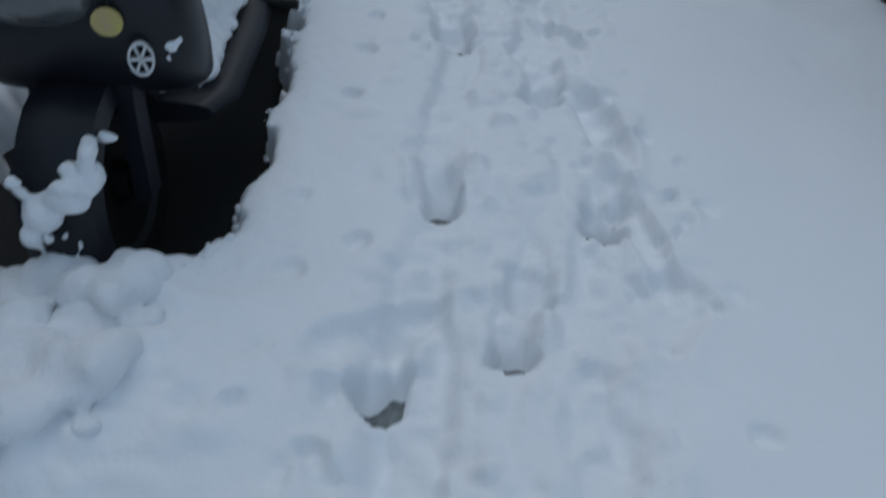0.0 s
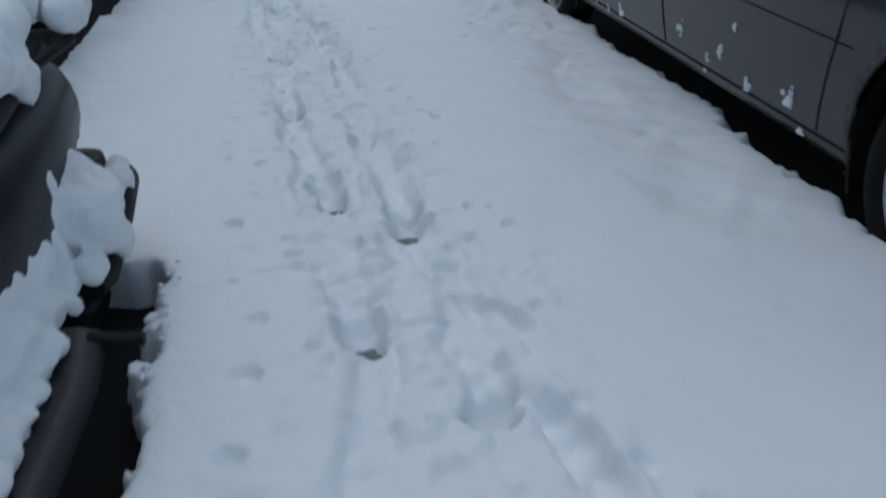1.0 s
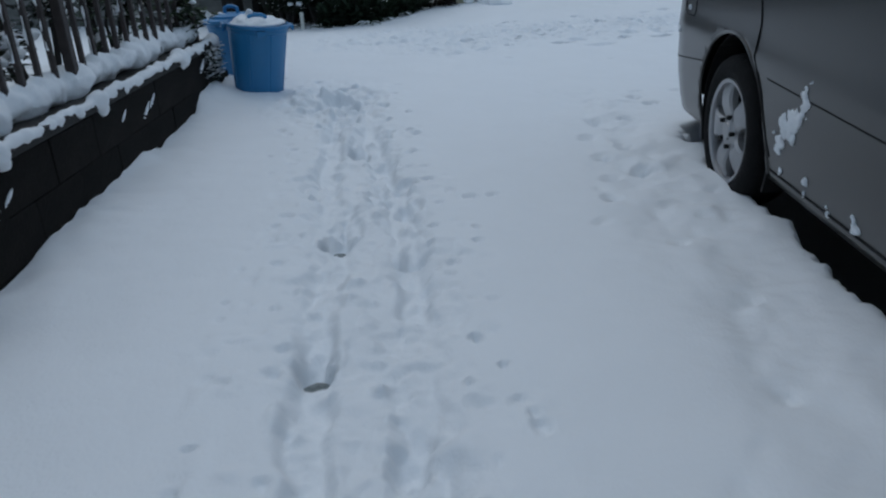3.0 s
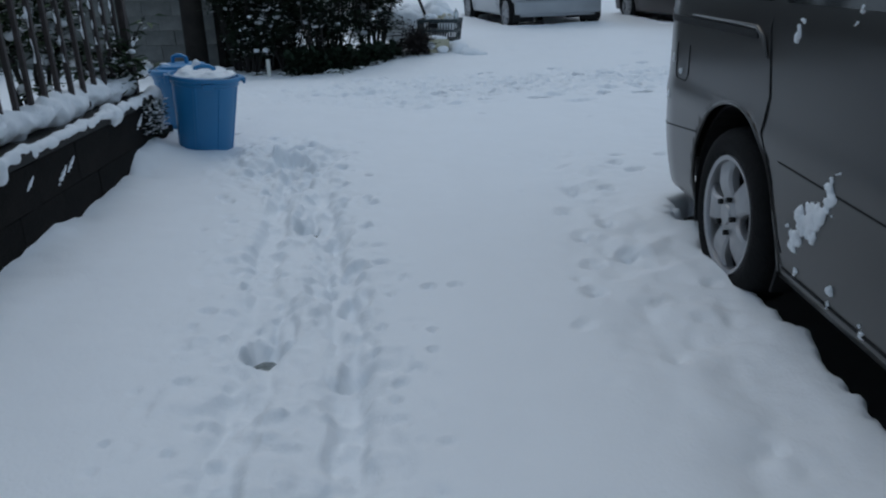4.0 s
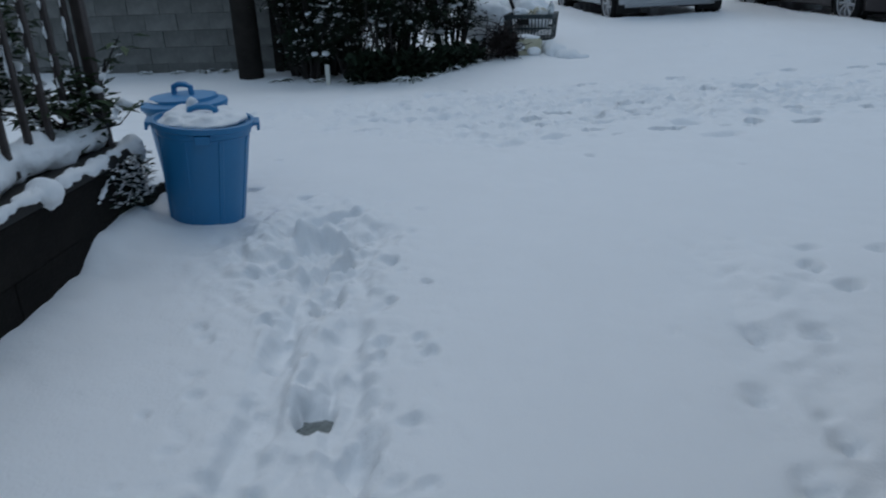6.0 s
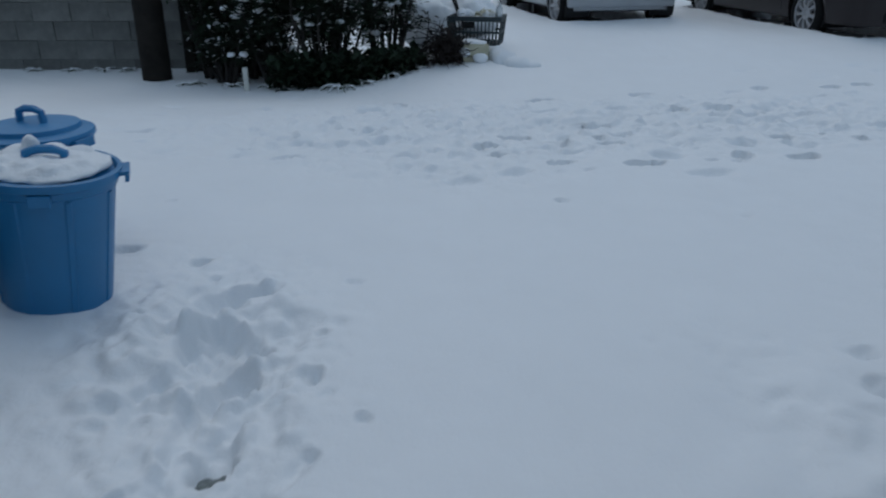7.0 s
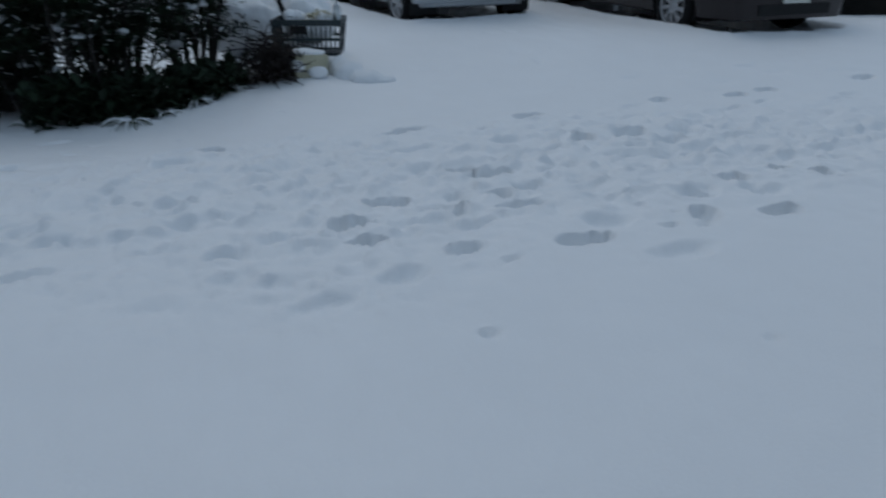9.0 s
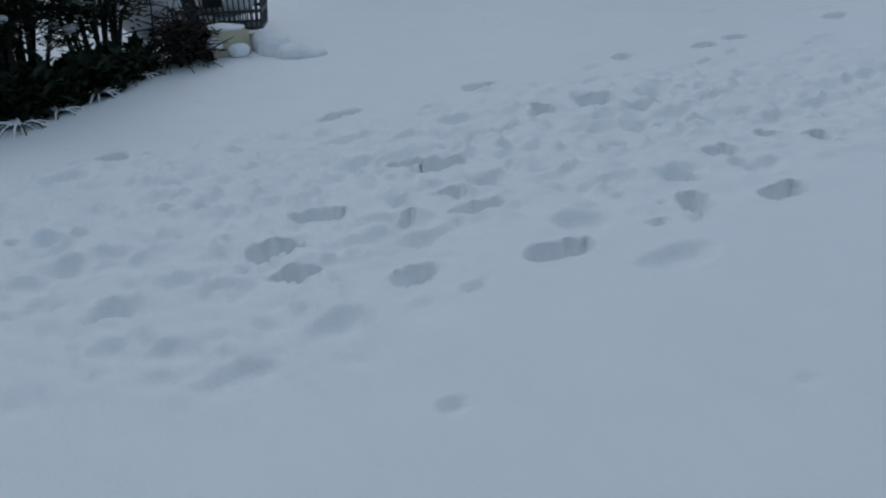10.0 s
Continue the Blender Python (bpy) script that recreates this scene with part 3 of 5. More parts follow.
def shrub(cx, cy, z0, height, rx, ry, seed, n, size, material, label, snow=10, stems=7, snow_size=0.06, dust=0.14):
    """Stems, a crown of leaves on sprays, and the snow that it holds."""
    rng = np.random.default_rng(seed)
    top = tagged(new("shrub"), label, "shrub")
    top.location = (cx, cy, z0)
    bm = bmesh.new()
    tips = []
    for i in range(stems):
        a, o = rng.uniform(0, 2 * math.pi), rng.uniform(0.2, 0.95)
        tip = np.array([math.cos(a) * rx * o, math.sin(a) * ry * o, height * rng.uniform(0.55, 1.0)])
        base = np.array([tip[0] * 0.35, tip[1] * 0.35, -0.05])
        mid = (tip + base) / 2 + rng.normal(0, 0.06, 3)
        tube(bm, [base, mid, tip], [0.017, 0.011, 0.005], 6)
        for k in range(6):
            f = rng.uniform(0.42, 1)
            p = base + (tip - base) * f
            b = p + rng.normal(0, 1, 3) * np.array([rx, ry, height * 0.35]) * 0.28 + np.array([0, 0, 0.06])
            tube(bm, [p, (p + b) / 2 + rng.normal(0, 0.02, 3), b], [0.006, 0.004, 0.002], 4)
            tips.append((p, b))
    tagged(part("stems", bm, BARK, top), kind="stuff")
    pts = []
    for i in range(n):
        p, b = tips[rng.integers(len(tips))]
        f = rng.uniform(0.2, 1.15)
        pts.append(p + (b - p) * f + rng.normal(0, 1, 3) * np.array([rx, ry, height * 0.3]) * 0.09)
    V, F = leaves(pts, size, rng)
    tagged(mesh("foliage", V, F, material, top), kind="stuff")
    low = [p for p in pts if rng.random() < dust]
    if low:
        V, F = leaves([p + np.array([0, 0, 0.008]) for p in low], size * 0.95, rng)
        tagged(mesh("snow_dusting", V, F, SNOWPATCH, top, "snow lying on single leaves"), kind="stuff")
    blobs = []
    for i in range(snow):
        p = np.array(pts[rng.integers(len(pts))])
        for k in range(3):
            o = rng.normal(0, 1, 3) * snow_size * np.array([0.9, 0.9, 0.3])
            s = snow_size * rng.uniform(0.45, 1.0)
            blobs.append((tuple(p + o + np.array([0, 0, 0.02])), (s, s * 0.9, s * 0.6)))
    if blobs:
        ob = snow_lumps("snow", blobs, "clumps of snow held by the leaves", top, voxel=max(0.012, snow_size * 0.22), rough=0.02)
        tagged(ob, kind="stuff")
    return top


for i, (x, y, h, s, n) in enumerate(((-2.0, 6.95, 0.95, 61, 1500), (-2.05, 6.2, 1.0, 62, 1300), (-1.95, 5.5, 0.85, 63, 1000))):
    shrub(x, y, 0.26, h, 0.34, 0.42, s, n, 0.075, LEAF2 if i == 0 else LEAF, "snow-laden evergreen shrub behind the garden fence", snow=26, snow_size=0.05)
shrub(-1.60, 7.12, 0.32, 0.42, 0.22, 0.3, 64, 420, 0.08, LEAF2, "small leafy sprig leaning over the wall's end", snow=8, stems=5, snow_size=0.045)

rng = np.random.default_rng(47)
V, F = leaves([np.array([WX + 0.012 + rng.uniform(0, 0.02), WEND - rng.uniform(-0.02, 0.34) * rng.random() ** 0.5, WTOP - 0.02 - rng.uniform(0, 0.2)]) for i in range(260)], 0.035, rng)
tagged(mesh("frosted_creeper", V, F, SNOWPATCH), "snow-dusted creeper hanging down the wall's end", "creeper", kind="stuff")
V, F = leaves([np.array([WX + 0.008 + rng.uniform(0, 0.02), WEND - rng.uniform(-0.02, 0.36) * rng.random() ** 0.5, WTOP - 0.02 - rng.uniform(0, 0.22)]) for i in range(260)], 0.04, rng)
tagged(mesh("creeper", V, F, LEAF), "dark creeper hanging down the wall's end", "creeper", kind="stuff")

# ---- house side behind the bed ----
# beige shows behind the fence; its unseen height is added for the van's reflection
bm = bmesh.new()
box(bm, (0.12, 12, 3.2), pose(-3.4, 0.6, 1.4))
tagged(part("house_wall", bm, SIDING), "plain beige rendered house wall behind the garden", "wall", kind="structure")


# ---- waste bins ----
def waste_bin(x, y, z, turn, lid_on, label):
    top = tagged(new("waste_bin"), label, "bin", "blue bins by the wall")
    top.matrix_world = pose(x, y, z, 0, 0 if lid_on else 6.0, 0) @ pose(0, 0, 0, 0, 0, turn) @ Matrix.Scale(1.0 if lid_on else 1.06, 4)
    bm = bmesh.new()
    lathe(bm, [(0.148, 0.0), (0.155, 0.006), (0.186, 0.40), (0.192, 0.405), (0.194, 0.425), (0.205, 0.43), (0.206, 0.452), (0.192, 0.454), (0.186, 0.44), (0.15, 0.03)], seg=48)
    smooth(part("body", bm, BLUE, top))
    for a in (90, -90, 0, 180):
        bm = bmesh.new()
        w = 0.075 if a in (0, 180) else 0.06
        m = pose(0, 0, 0, 0, 0, a)
        if a in (0, 180):
            box(bm, (0.034, 0.10, 0.014), m @ pose(0.208, 0, 0.440), 0.004)
            box(bm, (0.012, 0.10, 0.035), m @ pose(0.220, 0, 0.431), 0.004)
        else:
            box(bm, (0.022, w, 0.035), m @ pose(0.2, 0, 0.408), 0.004)
        part("handle" if a in (0, 180) else "rib", bm, BLUE, top)
    for i in range(8):
        bm = bmesh.new()
        a = i * 45 + 22
        m = pose(0, 0, 0, 0, 0, a)
        loft(bm, [[m @ Vector((0.152 + dx, dy, 0.02)) for dx, dy in ((0, -0.012), (0.007, -0.008), (0.007, 0.008), (0, 0.012))],
                  [m @ Vector((0.182 + dx, dy, 0.395)) for dx, dy in ((0, -0.012), (0.007, -0.008), (0.007, 0.008), (0, 0.012))]])
        part("rib", bm, BLUE, top)
    bm = bmesh.new()
    if lid_on:
        lathe(bm, [(0.212, 0.44), (0.216, 0.452), (0.212, 0.464), (0.17, 0.474), (0.165, 0.49), (0.10, 0.498), (0.001, 0.5)], seg=48)
    else:
        lathe(bm, [(0.186, 0.43), (0.184, 0.442), (0.12, 0.448), (0.001, 0.45)], seg=48)
    lid = smooth(part("lid", bm, BLUELID, top))
    bm = bmesh.new()
    zb = 0.492 if lid_on else 0.445
    tube(bm, [(-0.055, 0, zb), (-0.05, 0, zb + 0.045), (-0.02, 0, zb + 0.056), (0.02, 0, zb + 0.056), (0.05, 0, zb + 0.045), (0.055, 0, zb)], 0.014, 8)
    smooth(part("lid_handle", bm, BLUELID, lid))
    return top


BINS = ((-1.155, 7.30, -0.015, 20, False, "blue plastic waste bin heaped with snow beside the wall"), (-1.42, 7.83, -0.02, -15, True, "blue plastic waste bin with a lid and loop handle"))
for b in BINS:
    waste_bin(*b)
x, y, z = BINS[0][:3]
x += 0.050
z += 0.024
rs = np.random.default_rng(3)
blobs = [((x + s * 0.06, y, z + 0.452 - s * 0.0065), (0.135, 0.186, 0.024)) for s in (-1, 0, 1)]
for i in range(26):
    a, r = rs.uniform(0, 6.28), 0.155 * math.sqrt(rs.random())
    s = rs.uniform(0.018, 0.04)
    blobs.append(((x + r * math.cos(a), y + r * math.sin(a), z + 0.466 - 0.105 * r * math.cos(a) + rs.uniform(0, 0.010)), (s * 1.3, s, s * 0.6)))
blobs.append(((x - 0.05, y + 0.03, z + 0.51), (0.03, 0.02, 0.035)))
snow_lumps("bin_snow", blobs, "crumbly snow heaped on the bin's lid", voxel=0.009, rough=0.008)


# ---- cars ----
def wheel(parent, m, r, rim_r, width, spokes, style, rim_mat):
    """A wheel whose face looks along +z of m."""
    bm = bmesh.new()
    cyl(bm, rim_r * 0.96, rim_r * 0.96, 0.03, Matrix.Translation((0, 0, -0.07)), 32)
    hub = part("wheel", bm, HUBDARK, parent)
    hub.matrix_local = m
    bm = bmesh.new()
    w = width
    lathe(bm, [(rim_r, -0.012), (rim_r + 0.012, 0.0), (r - 0.055, 0.008), (r - 0.018, -0.006), (r - 0.004, -0.03), (r, -0.06), (r, -w + 0.05), (r - 0.02, -w + 0.01), (rim_r, -w)], seg=56, cap=False)
    smooth(part("tyre", bm, RUBBER, hub), 50)
    bm = bmesh.new()
    lathe(bm, [(rim_r - 0.012, -0.08), (rim_r - 0.016, -0.02), (rim_r - 0.012, -0.004), (rim_r + 0.004, 0.0), (rim_r + 0.006, -0.014), (rim_r + 0.002, -0.08)], seg=48, cap=False)
    seg = 6
    for i in range(spokes):
        a0 = 2 * math.pi * i / spokes + 0.35
        wid_in, wid_out = (0.050, 0.062) if style == "five" else (0.02, 0.022)
        r0, r1 = rim_r * 0.22, rim_r - 0.008
        rings = []
        for k in range(seg + 1):
            f = k / seg
            rr = r0 + (r1 - r0) * f
            hw = wid_in * (1 - f) * 0.8 + wid_out * f + (0.02 * max(0, f - 0.7) / 0.3)
            zz = -0.028 + 0.022 * math.sin(f * 3.14)
            c, s = math.cos(a0), math.sin(a0)
            rings.append([Vector((rr * c - d * s, rr * s + d * c, zz + h)) for d, h in ((-hw, -0.03), (hw, -0.03), (hw, -0.004), (hw * 0.8, 0.006), (-hw * 0.8, 0.006), (-hw, -0.004))])
        loft(bm, rings)
    lathe(bm, [(rim_r * 0.42, -0.04), (rim_r * 0.42, -0.02), (rim_r * 0.3, -0.008), (rim_r * 0.18, -0.006), (rim_r * 0.16, 0.002), (0.001, 0.004)], seg=32)
    smooth(part("rim", bm, rim_mat, hub), 40)
    if style == "five":
        for i in range(5):
            bm = bmesh.new()
            a = 2 * math.pi * (i + 0.5) / 5 + 0.35
            cyl(bm, 0.010, 0.010, 0.02, Matrix.Translation((rim_r * 0.3 * math.cos(a), rim_r * 0.3 * math.sin(a), -0.002)), 12)
            part("lug_nut", bm, HUBDARK, hub)
    return hub


class Shell:
    """A car's skin: x across (left is -), y along from 0 (front) to the length, z from the ground."""

    def __init__(self, length, width, sill, roof, round_f, round_r, belt, tumble=0.16, crease=0.0):
        self.L, self.W, self.sill, self.roof, self.rf, self.rr, self.belt, self.tumble, self.crease = length, width, sill, roof, round_f, round_r, belt, tumble, crease

    def top(self, y):
        return float(np.interp(y, [p[0] for p in self.roof], [p[1] for p in self.roof]))

    def half(self, y, z):
        w = self.W / 2
        for d, r in ((y, self.rf), (self.L - y, self.rr)):
            if d < r:
                w *= 0.72 + 0.28 * math.sqrt(max(0.0, 1 - (1 - d / r) ** 2))
        if z > self.belt:
            w -= self.tumble * ((z - self.belt) / 0.8) ** 1.3 * 0.9
        low = max(0.0, (self.sill + 0.35 - z) / 0.35)
        w -= 0.045 * low ** 2
        w += self.crease * math.exp(-((z - self.sill - 0.42) / 0.05) ** 2)
        return w

    def point(self, y, z, side, off=0.0):
        return Vector((side * (self.half(y, z) + off), y, z))


def car_body(sh, wheels, arch_r, material, parent, ny=150, nz=44):
    """The skin as one mesh, with the wheel arches cut out and their rims turned in."""
    V, F = [], []
    rows = []
    for i in range(ny + 1):
        y = sh.L * i / ny
        t = sh.top(y)
        zc = max(sh.sill + 0.1, t - 0.10)
        row = []
        for side in (-1, 1):
            col = []
            for k in range(nz + 1):
                z = sh.sill + (zc - sh.sill) * k / nz
                p = sh.point(y, z, side)
                for wy, wz in wheels:
                    d = math.hypot(y - wy, z - wz)
                    if 0.55 * arch_r < d < arch_r * 1.09 and z > sh.sill - 1:
                        if d < arch_r and d > arch_r * 0.93 or d >= arch_r:
                            f = arch_r / d if d < arch_r * 1.04 else 1.0
                            yy, zz = wy + (y - wy) * f, wz + (z - wz) * f
                            p = sh.point(yy, zz, side)
                            p.y = yy
                col.append(len(V))
                V.append(p)
            w = sh.half(y, zc)
            for k in range(1, 5):
                a = math.pi / 2 * k / 4
                col.append(len(V))
                V.append(Vector((side * (w - 0.12 + 0.12 * math.cos(a)), y, zc + (t - zc) * math.sin(a))))
            col.append(len(V))
            V.append(Vector((0, y, t + 0.015)))
            row.append(col)
        rows.append(row)
    n = nz + 5
    for i in range(ny):
        for s in (0, 1):
            a, b = rows[i][s], rows[i + 1][s]
            for k in range(n):
                c = sum((V[j] for j in (a[k], a[k + 1], b[k], b[k + 1])), Vector()) / 4
                if k < nz and any(math.hypot(c.y - wy, c.z - wz) < arch_r * 0.985 for wy, wz in wheels):
                    continue
                F.append((a[k], b[k], b[k + 1], a[k + 1]) if s else (a[k], a[k + 1], b[k + 1], b[k]))
    for row, flip in ((rows[0], False), (rows[-1], True)):
        for k in range(n):
            f = (row[0][k], row[1][k], row[1][k + 1], row[0][k + 1])
            F.append(tuple(reversed(f)) if flip else f)
    ob = mesh("body", V, F, material, parent)
    bm = bmesh.new()
    bm.from_mesh(ob.data)
    bmesh.ops.remove_doubles(bm, verts=bm.verts, dist=0.0005)
    bm.to_mesh(ob.data)
    bm.free()
    smooth(ob, 50)
    so = ob.modifiers.new("thick", "SOLIDIFY")
    so.thickness, so.offset = 0.012, -1
    for wy, wz in wheels:
        for side in (-1, 1):
            bm = bmesh.new()
            x0 = side * (sh.half(wy, wz) - 0.01)
            rings = []
            for k in range(25):
                a = math.pi * (k / 24 * 1.24 - 0.12)
                c, s = math.cos(a) * arch_r, math.sin(a) * arch_r
                rings.append([Vector((x0, wy + c, wz + s)), Vector((x0 - side * 0.34, wy + c, wz + s)), Vector((x0 - side * 0.34, wy + c * 0.97, wz + s * 0.97)), Vector((x0, wy + c * 0.97, wz + s * 0.97))])
            loft(bm, rings)
            part("wheel_arch", bm, TRIM, parent)
    bm = bmesh.new()
    box(bm, (sh.W - 0.42, sh.L - 0.3, 0.10), pose(0, sh.L / 2, sh.sill + 0.03))
    part("underbody", bm, TRIM, parent)
    return ob


def panel(name, sh, y0, y1, z0, z1, side, material, parent, off=0.006, n=10, label=""):
    bm = bmesh.new()
    rows = []
    for i in range(n + 1):
        y = y0 + (y1 - y0) * i / n
        rows.append([[sh.point(y, z0 + (z1 - z0) * k / 5, side, o) for k in range(6)] for o in (off, off - 0.012)])
    for i in range(n):
        for k in range(5):
            a, b = rows[i][0], rows[i + 1][0]
            bm.faces.new([bm.verts.new(p) for p in (a[k], a[k + 1], b[k + 1], b[k])])
    bmesh.ops.remove_doubles(bm, verts=bm.verts, dist=0.0004)
    bmesh.ops.solidify(bm, geom=bm.faces[:], thickness=0.008)
    return smooth(part(name, bm, material, parent, label))


def seam(sh, pts, side, parent, r=0.0035, name="seam", material=None):
    bm = bmesh.new()
    tube(bm, [sh.point(y, z, side, 0.0005) for y, z in pts], r, 6)
    return part(name, bm, material or TRIM, parent)


def stretch(a, b, n=14):
    return [(a[0] + (b[0] - a[0]) * i / n, a[1] + (b[1] - a[1]) * i / n) for i in range(n + 1)]


# the van: its nose points towards -y, so that its left flank is the far one
VAN_Y0, VAN_X = 1.10, 2.205
VL = 5.12
van = tagged(new("minivan"), "taupe grey minivan with snow stuck to its flank", "van")
van.matrix_world = pose(VAN_X, VAN_Y0, ASPH)
vs = Shell(VL, 1.70, 0.245, [(0, 0.72), (0.12, 0.86), (0.95, 1.06), (1.75, 1.72), (2.3, 1.80), (4.6, 1.80), (4.95, 1.72), (5.12, 1.45)], 0.55, 0.42, 1.02, 0.16, 0.006)
RW, FW = 5.155 - VAN_Y0, 1.97 - VAN_Y0
car_body(vs, ((RW, 0.325), (FW, 0.325)), 0.405, VANPAINT, van, 190, 60)
for y in (RW, FW):
    for side in (-1, 1):
        wheel(van, pose(side * 0.838, y, 0.322, 0, 90 * side, 0), 0.32, 0.215, 0.19, 5, "five", ALLOY)
    for side in (-1, 1):
        bm = bmesh.new()
        arc = [(y + 0.406 * math.cos(a), 0.325 + 0.406 * math.sin(a)) for a in np.linspace(-0.15, 3.29, 34)]
        tube(bm, [vs.point(p, q, side, -0.003) for p, q in arc], 0.008, 6)
        smooth(part("arch_lip", bm, VANPAINT, van))
for side in (-1, 1):
    for y0, y1 in ((1.75, 2.42), (2.58, 3.75), (3.85, 4.75)):
        panel("window", vs, y0, y1, 1.08, 1.58, side, GLASS, van)
    seam(vs, stretch((2.48, 0.30), (2.51, 0.62), 8) + stretch((2.51, 0.62), (2.52, 1.62), 12)[1:], side, van)
    seam(vs, [(3.62, 0.34), (3.70, 0.55), (3.80, 0.68), (3.78, 0.8), (3.83, 1.0), (3.80, 1.3), (3.79, 1.6)], side, van)
    seam(vs, stretch((1.42, 0.30), (1.30, 0.95), 10), side, van)
    seam(vs, stretch((1.30, 0.575), (3.66, 0.62), 26), side, van, 0.003, "crease_line")
    seam(vs, stretch((1.28, 0.288), (3.62, 0.288), 26), side, van, 0.005, "sill_line")
    seam(vs, stretch((4.40, 0.56), (4.96, 0.50), 12), side, van, 0.003, "bumper_line")
    panel("slide_rail", vs, 3.92, 4.98, 0.962, 0.988, side, TRIM, van, 0.005, 16, "black sliding door rail")
    bm = bmesh.new()
    tube(bm, [vs.point(y, z, side, 0.004) for y, z in [(4.95, 1.0), (4.5, 1.0), (4.1, 1.0), (3.93, 0.998), (3.87, 0.97), (3.83, 0.91)]], [0.004, 0.004, 0.005, 0.007, 0.008, 0.003], 8)
    smooth(part("rail_cover", bm, VANPAINT, van))
    ring = [(4.56, 0.88), (4.56, 0.76), (4.585, 0.735), (4.69, 0.735), (4.715, 0.76), (4.715, 0.88)]
    seam(vs, ring, side, van, 0.003, "fuel_flap")
    panel("tail_lamp", vs, 4.78, 4.92, 1.05, 1.42, side, REDLENS, van, 0.008, 4, "red tail lamp")
    panel("head_lamp", vs, 0.12, 0.42, 0.62, 0.80, side, CLEAR, van, 0.006, 4, "clear head lamp")
bm = bmesh.new()
box(bm, (1.3, 0.03, 0.12), pose(0, VL + 0.005, 0.62), 0.01)
part("rear_trim", bm, VANPAINT, van)

bm = bmesh.new()
loft(bm, [[Vector((s * w, y, vs.top(y) + 0.016 + h)) for s, h in ((-1, 0), (1, 0), (1, 0.008), (-1, 0.008))] for y, w in ((1.02, 0.66), (1.35, 0.63), (1.68, 0.58))])
part("windscreen", bm, GLASS, van)
bm = bmesh.new()
box(bm, (1.1, 0.01, 0.4), pose(0, VL + 0.004, 1.12), 0.003)
part("rear_window", bm, GLASS, van)
rs = np.random.default_rng(9)


def flank_snow(y, z, s, tall, n):
    blobs = []
    for i in range(int(n * 2.2)):
        dz = rs.normal(0, tall * 0.55)
        dy = rs.normal(0, s * 0.45) - dz * 0.25
        yy, zz = y + dy, max(z + dz, ASPH + 0.26)
        x = VAN_X - vs.half(yy - VAN_Y0, zz - ASPH)
        k = max(0.006, s * rs.uniform(0.12, 0.30))
        blobs.append(((x - 0.001, yy, zz), (0.010, k, k * rs.uniform(0.8, 1.9))))
    snow_lumps("clinging_snow", blobs, "patch of snow clinging to the van's flank", voxel=0.005, rough=0.010)


FLANK = ((4.52, 0.36, 0.06, 0.06, 20), (4.44, 0.45, 0.035, 0.07, 12), (4.62, 0.27, 0.045, 0.03, 10), (4.62, 0.17, 0.02, 0.02, 3), (4.42, 0.17, 0.015, 0.035, 4), (4.25, 0.15, 0.02, 0.02, 3), (4.08, 0.16, 0.022, 0.03, 5),
         (3.42, 0.25, 0.025, 0.035, 4), (3.20, 0.18, 0.025, 0.03, 6), (3.10, 0.24, 0.02, 0.03, 4), (2.92, 0.16, 0.025, 0.025, 5), (2.66, 0.2, 0.03, 0.04, 7), (2.60, 0.12, 0.025, 0.02, 4), (4.75, 0.85, 0.02, 0.05, 4), (4.45, 0.92, 0.02, 0.03, 3), (5.75, 0.62, 0.02, 0.02, 2), (5.9, 0.5, 0.02, 0.02, 2), (3.0, 0.34, 0.018, 0.02, 3), (5.86, 0.66, 0.012, 0.012, 2))
for f in FLANK:
    flank_snow(*f)


def parked_car(name, x, y, turn, z, sh, wheels, paint, label, rim_style, spokes, rear, windows):
    top = tagged(new(name), label, "car")
    top.matrix_world = pose(x, y, z, 0, 0, turn)
    car_body(sh, wheels, 0.35, paint, top, 110, 40)
    for wy, wz in wheels:
        for side in (-1, 1):
            wheel(top, pose(side * (sh.W / 2 - 0.015), wy, wz, 0, 90 * side, 0), 0.29, 0.19, 0.165, spokes, rim_style, ALLOY)
    for side in (-1, 1):
        for y0, y1, z0, z1 in windows:
            panel("window", sh, y0, y1, z0, z1, side, GLASS, top)
        seam(sh, stretch((wheels[0][0] + 0.5, 0.3), (wheels[0][0] + 0.45, sh.belt), 10), side, top, 0.004)
        seam(sh, stretch((wheels[1][0] - 0.45, 0.35), (wheels[1][0] - 0.4, sh.belt), 10), side, top, 0.004)
    return top


# ---- white wagon, its tail to the yard ----
ws = Shell(3.39, 1.58, 0.24, [(0, 0.75), (0.1, 0.9), (0.6, 1.0), (1.2, 1.6), (1.5, 1.66), (3.1, 1.66), (3.33, 1.55), (3.39, 1.2)], 0.35, 0.16, 0.95, 0.12, 0.005)
CZ = 0.02
wagon = parked_car("wagon", 1.66, 18.45, 192, CZ, ws, ((0.62, 0.29), (3.02, 0.29)), WHITEPAINT, "small silver white wagon parked tail first in snow", "many", 7, True, ((1.1, 1.75, 1.0, 1.45), (1.85, 2.6, 1.0, 1.45), (2.7, 3.2, 1.0, 1.42)))
for s in (-1, 1):
    bm = bmesh.new()
    box(bm, (0.09, 0.05, 0.28), pose(s * 0.69, 3.36, 0.72), 0.012)
    part("tail_lamp", bm, LAMPLENS, wagon, "pale tail lamp")
bm = bmesh.new()
box(bm, (1.46, 0.10, 0.2), pose(0, 3.37, 0.38), 0.03)
smooth(part("bumper", bm, WHITEPAINT, wagon))
bm = bmesh.new()
box(bm, (0.33, 0.02, 0.165), pose(-0.05, 3.425, 0.62), 0.004)
plate = part("number_plate", bm, PLATE, wagon, "pale number plate")
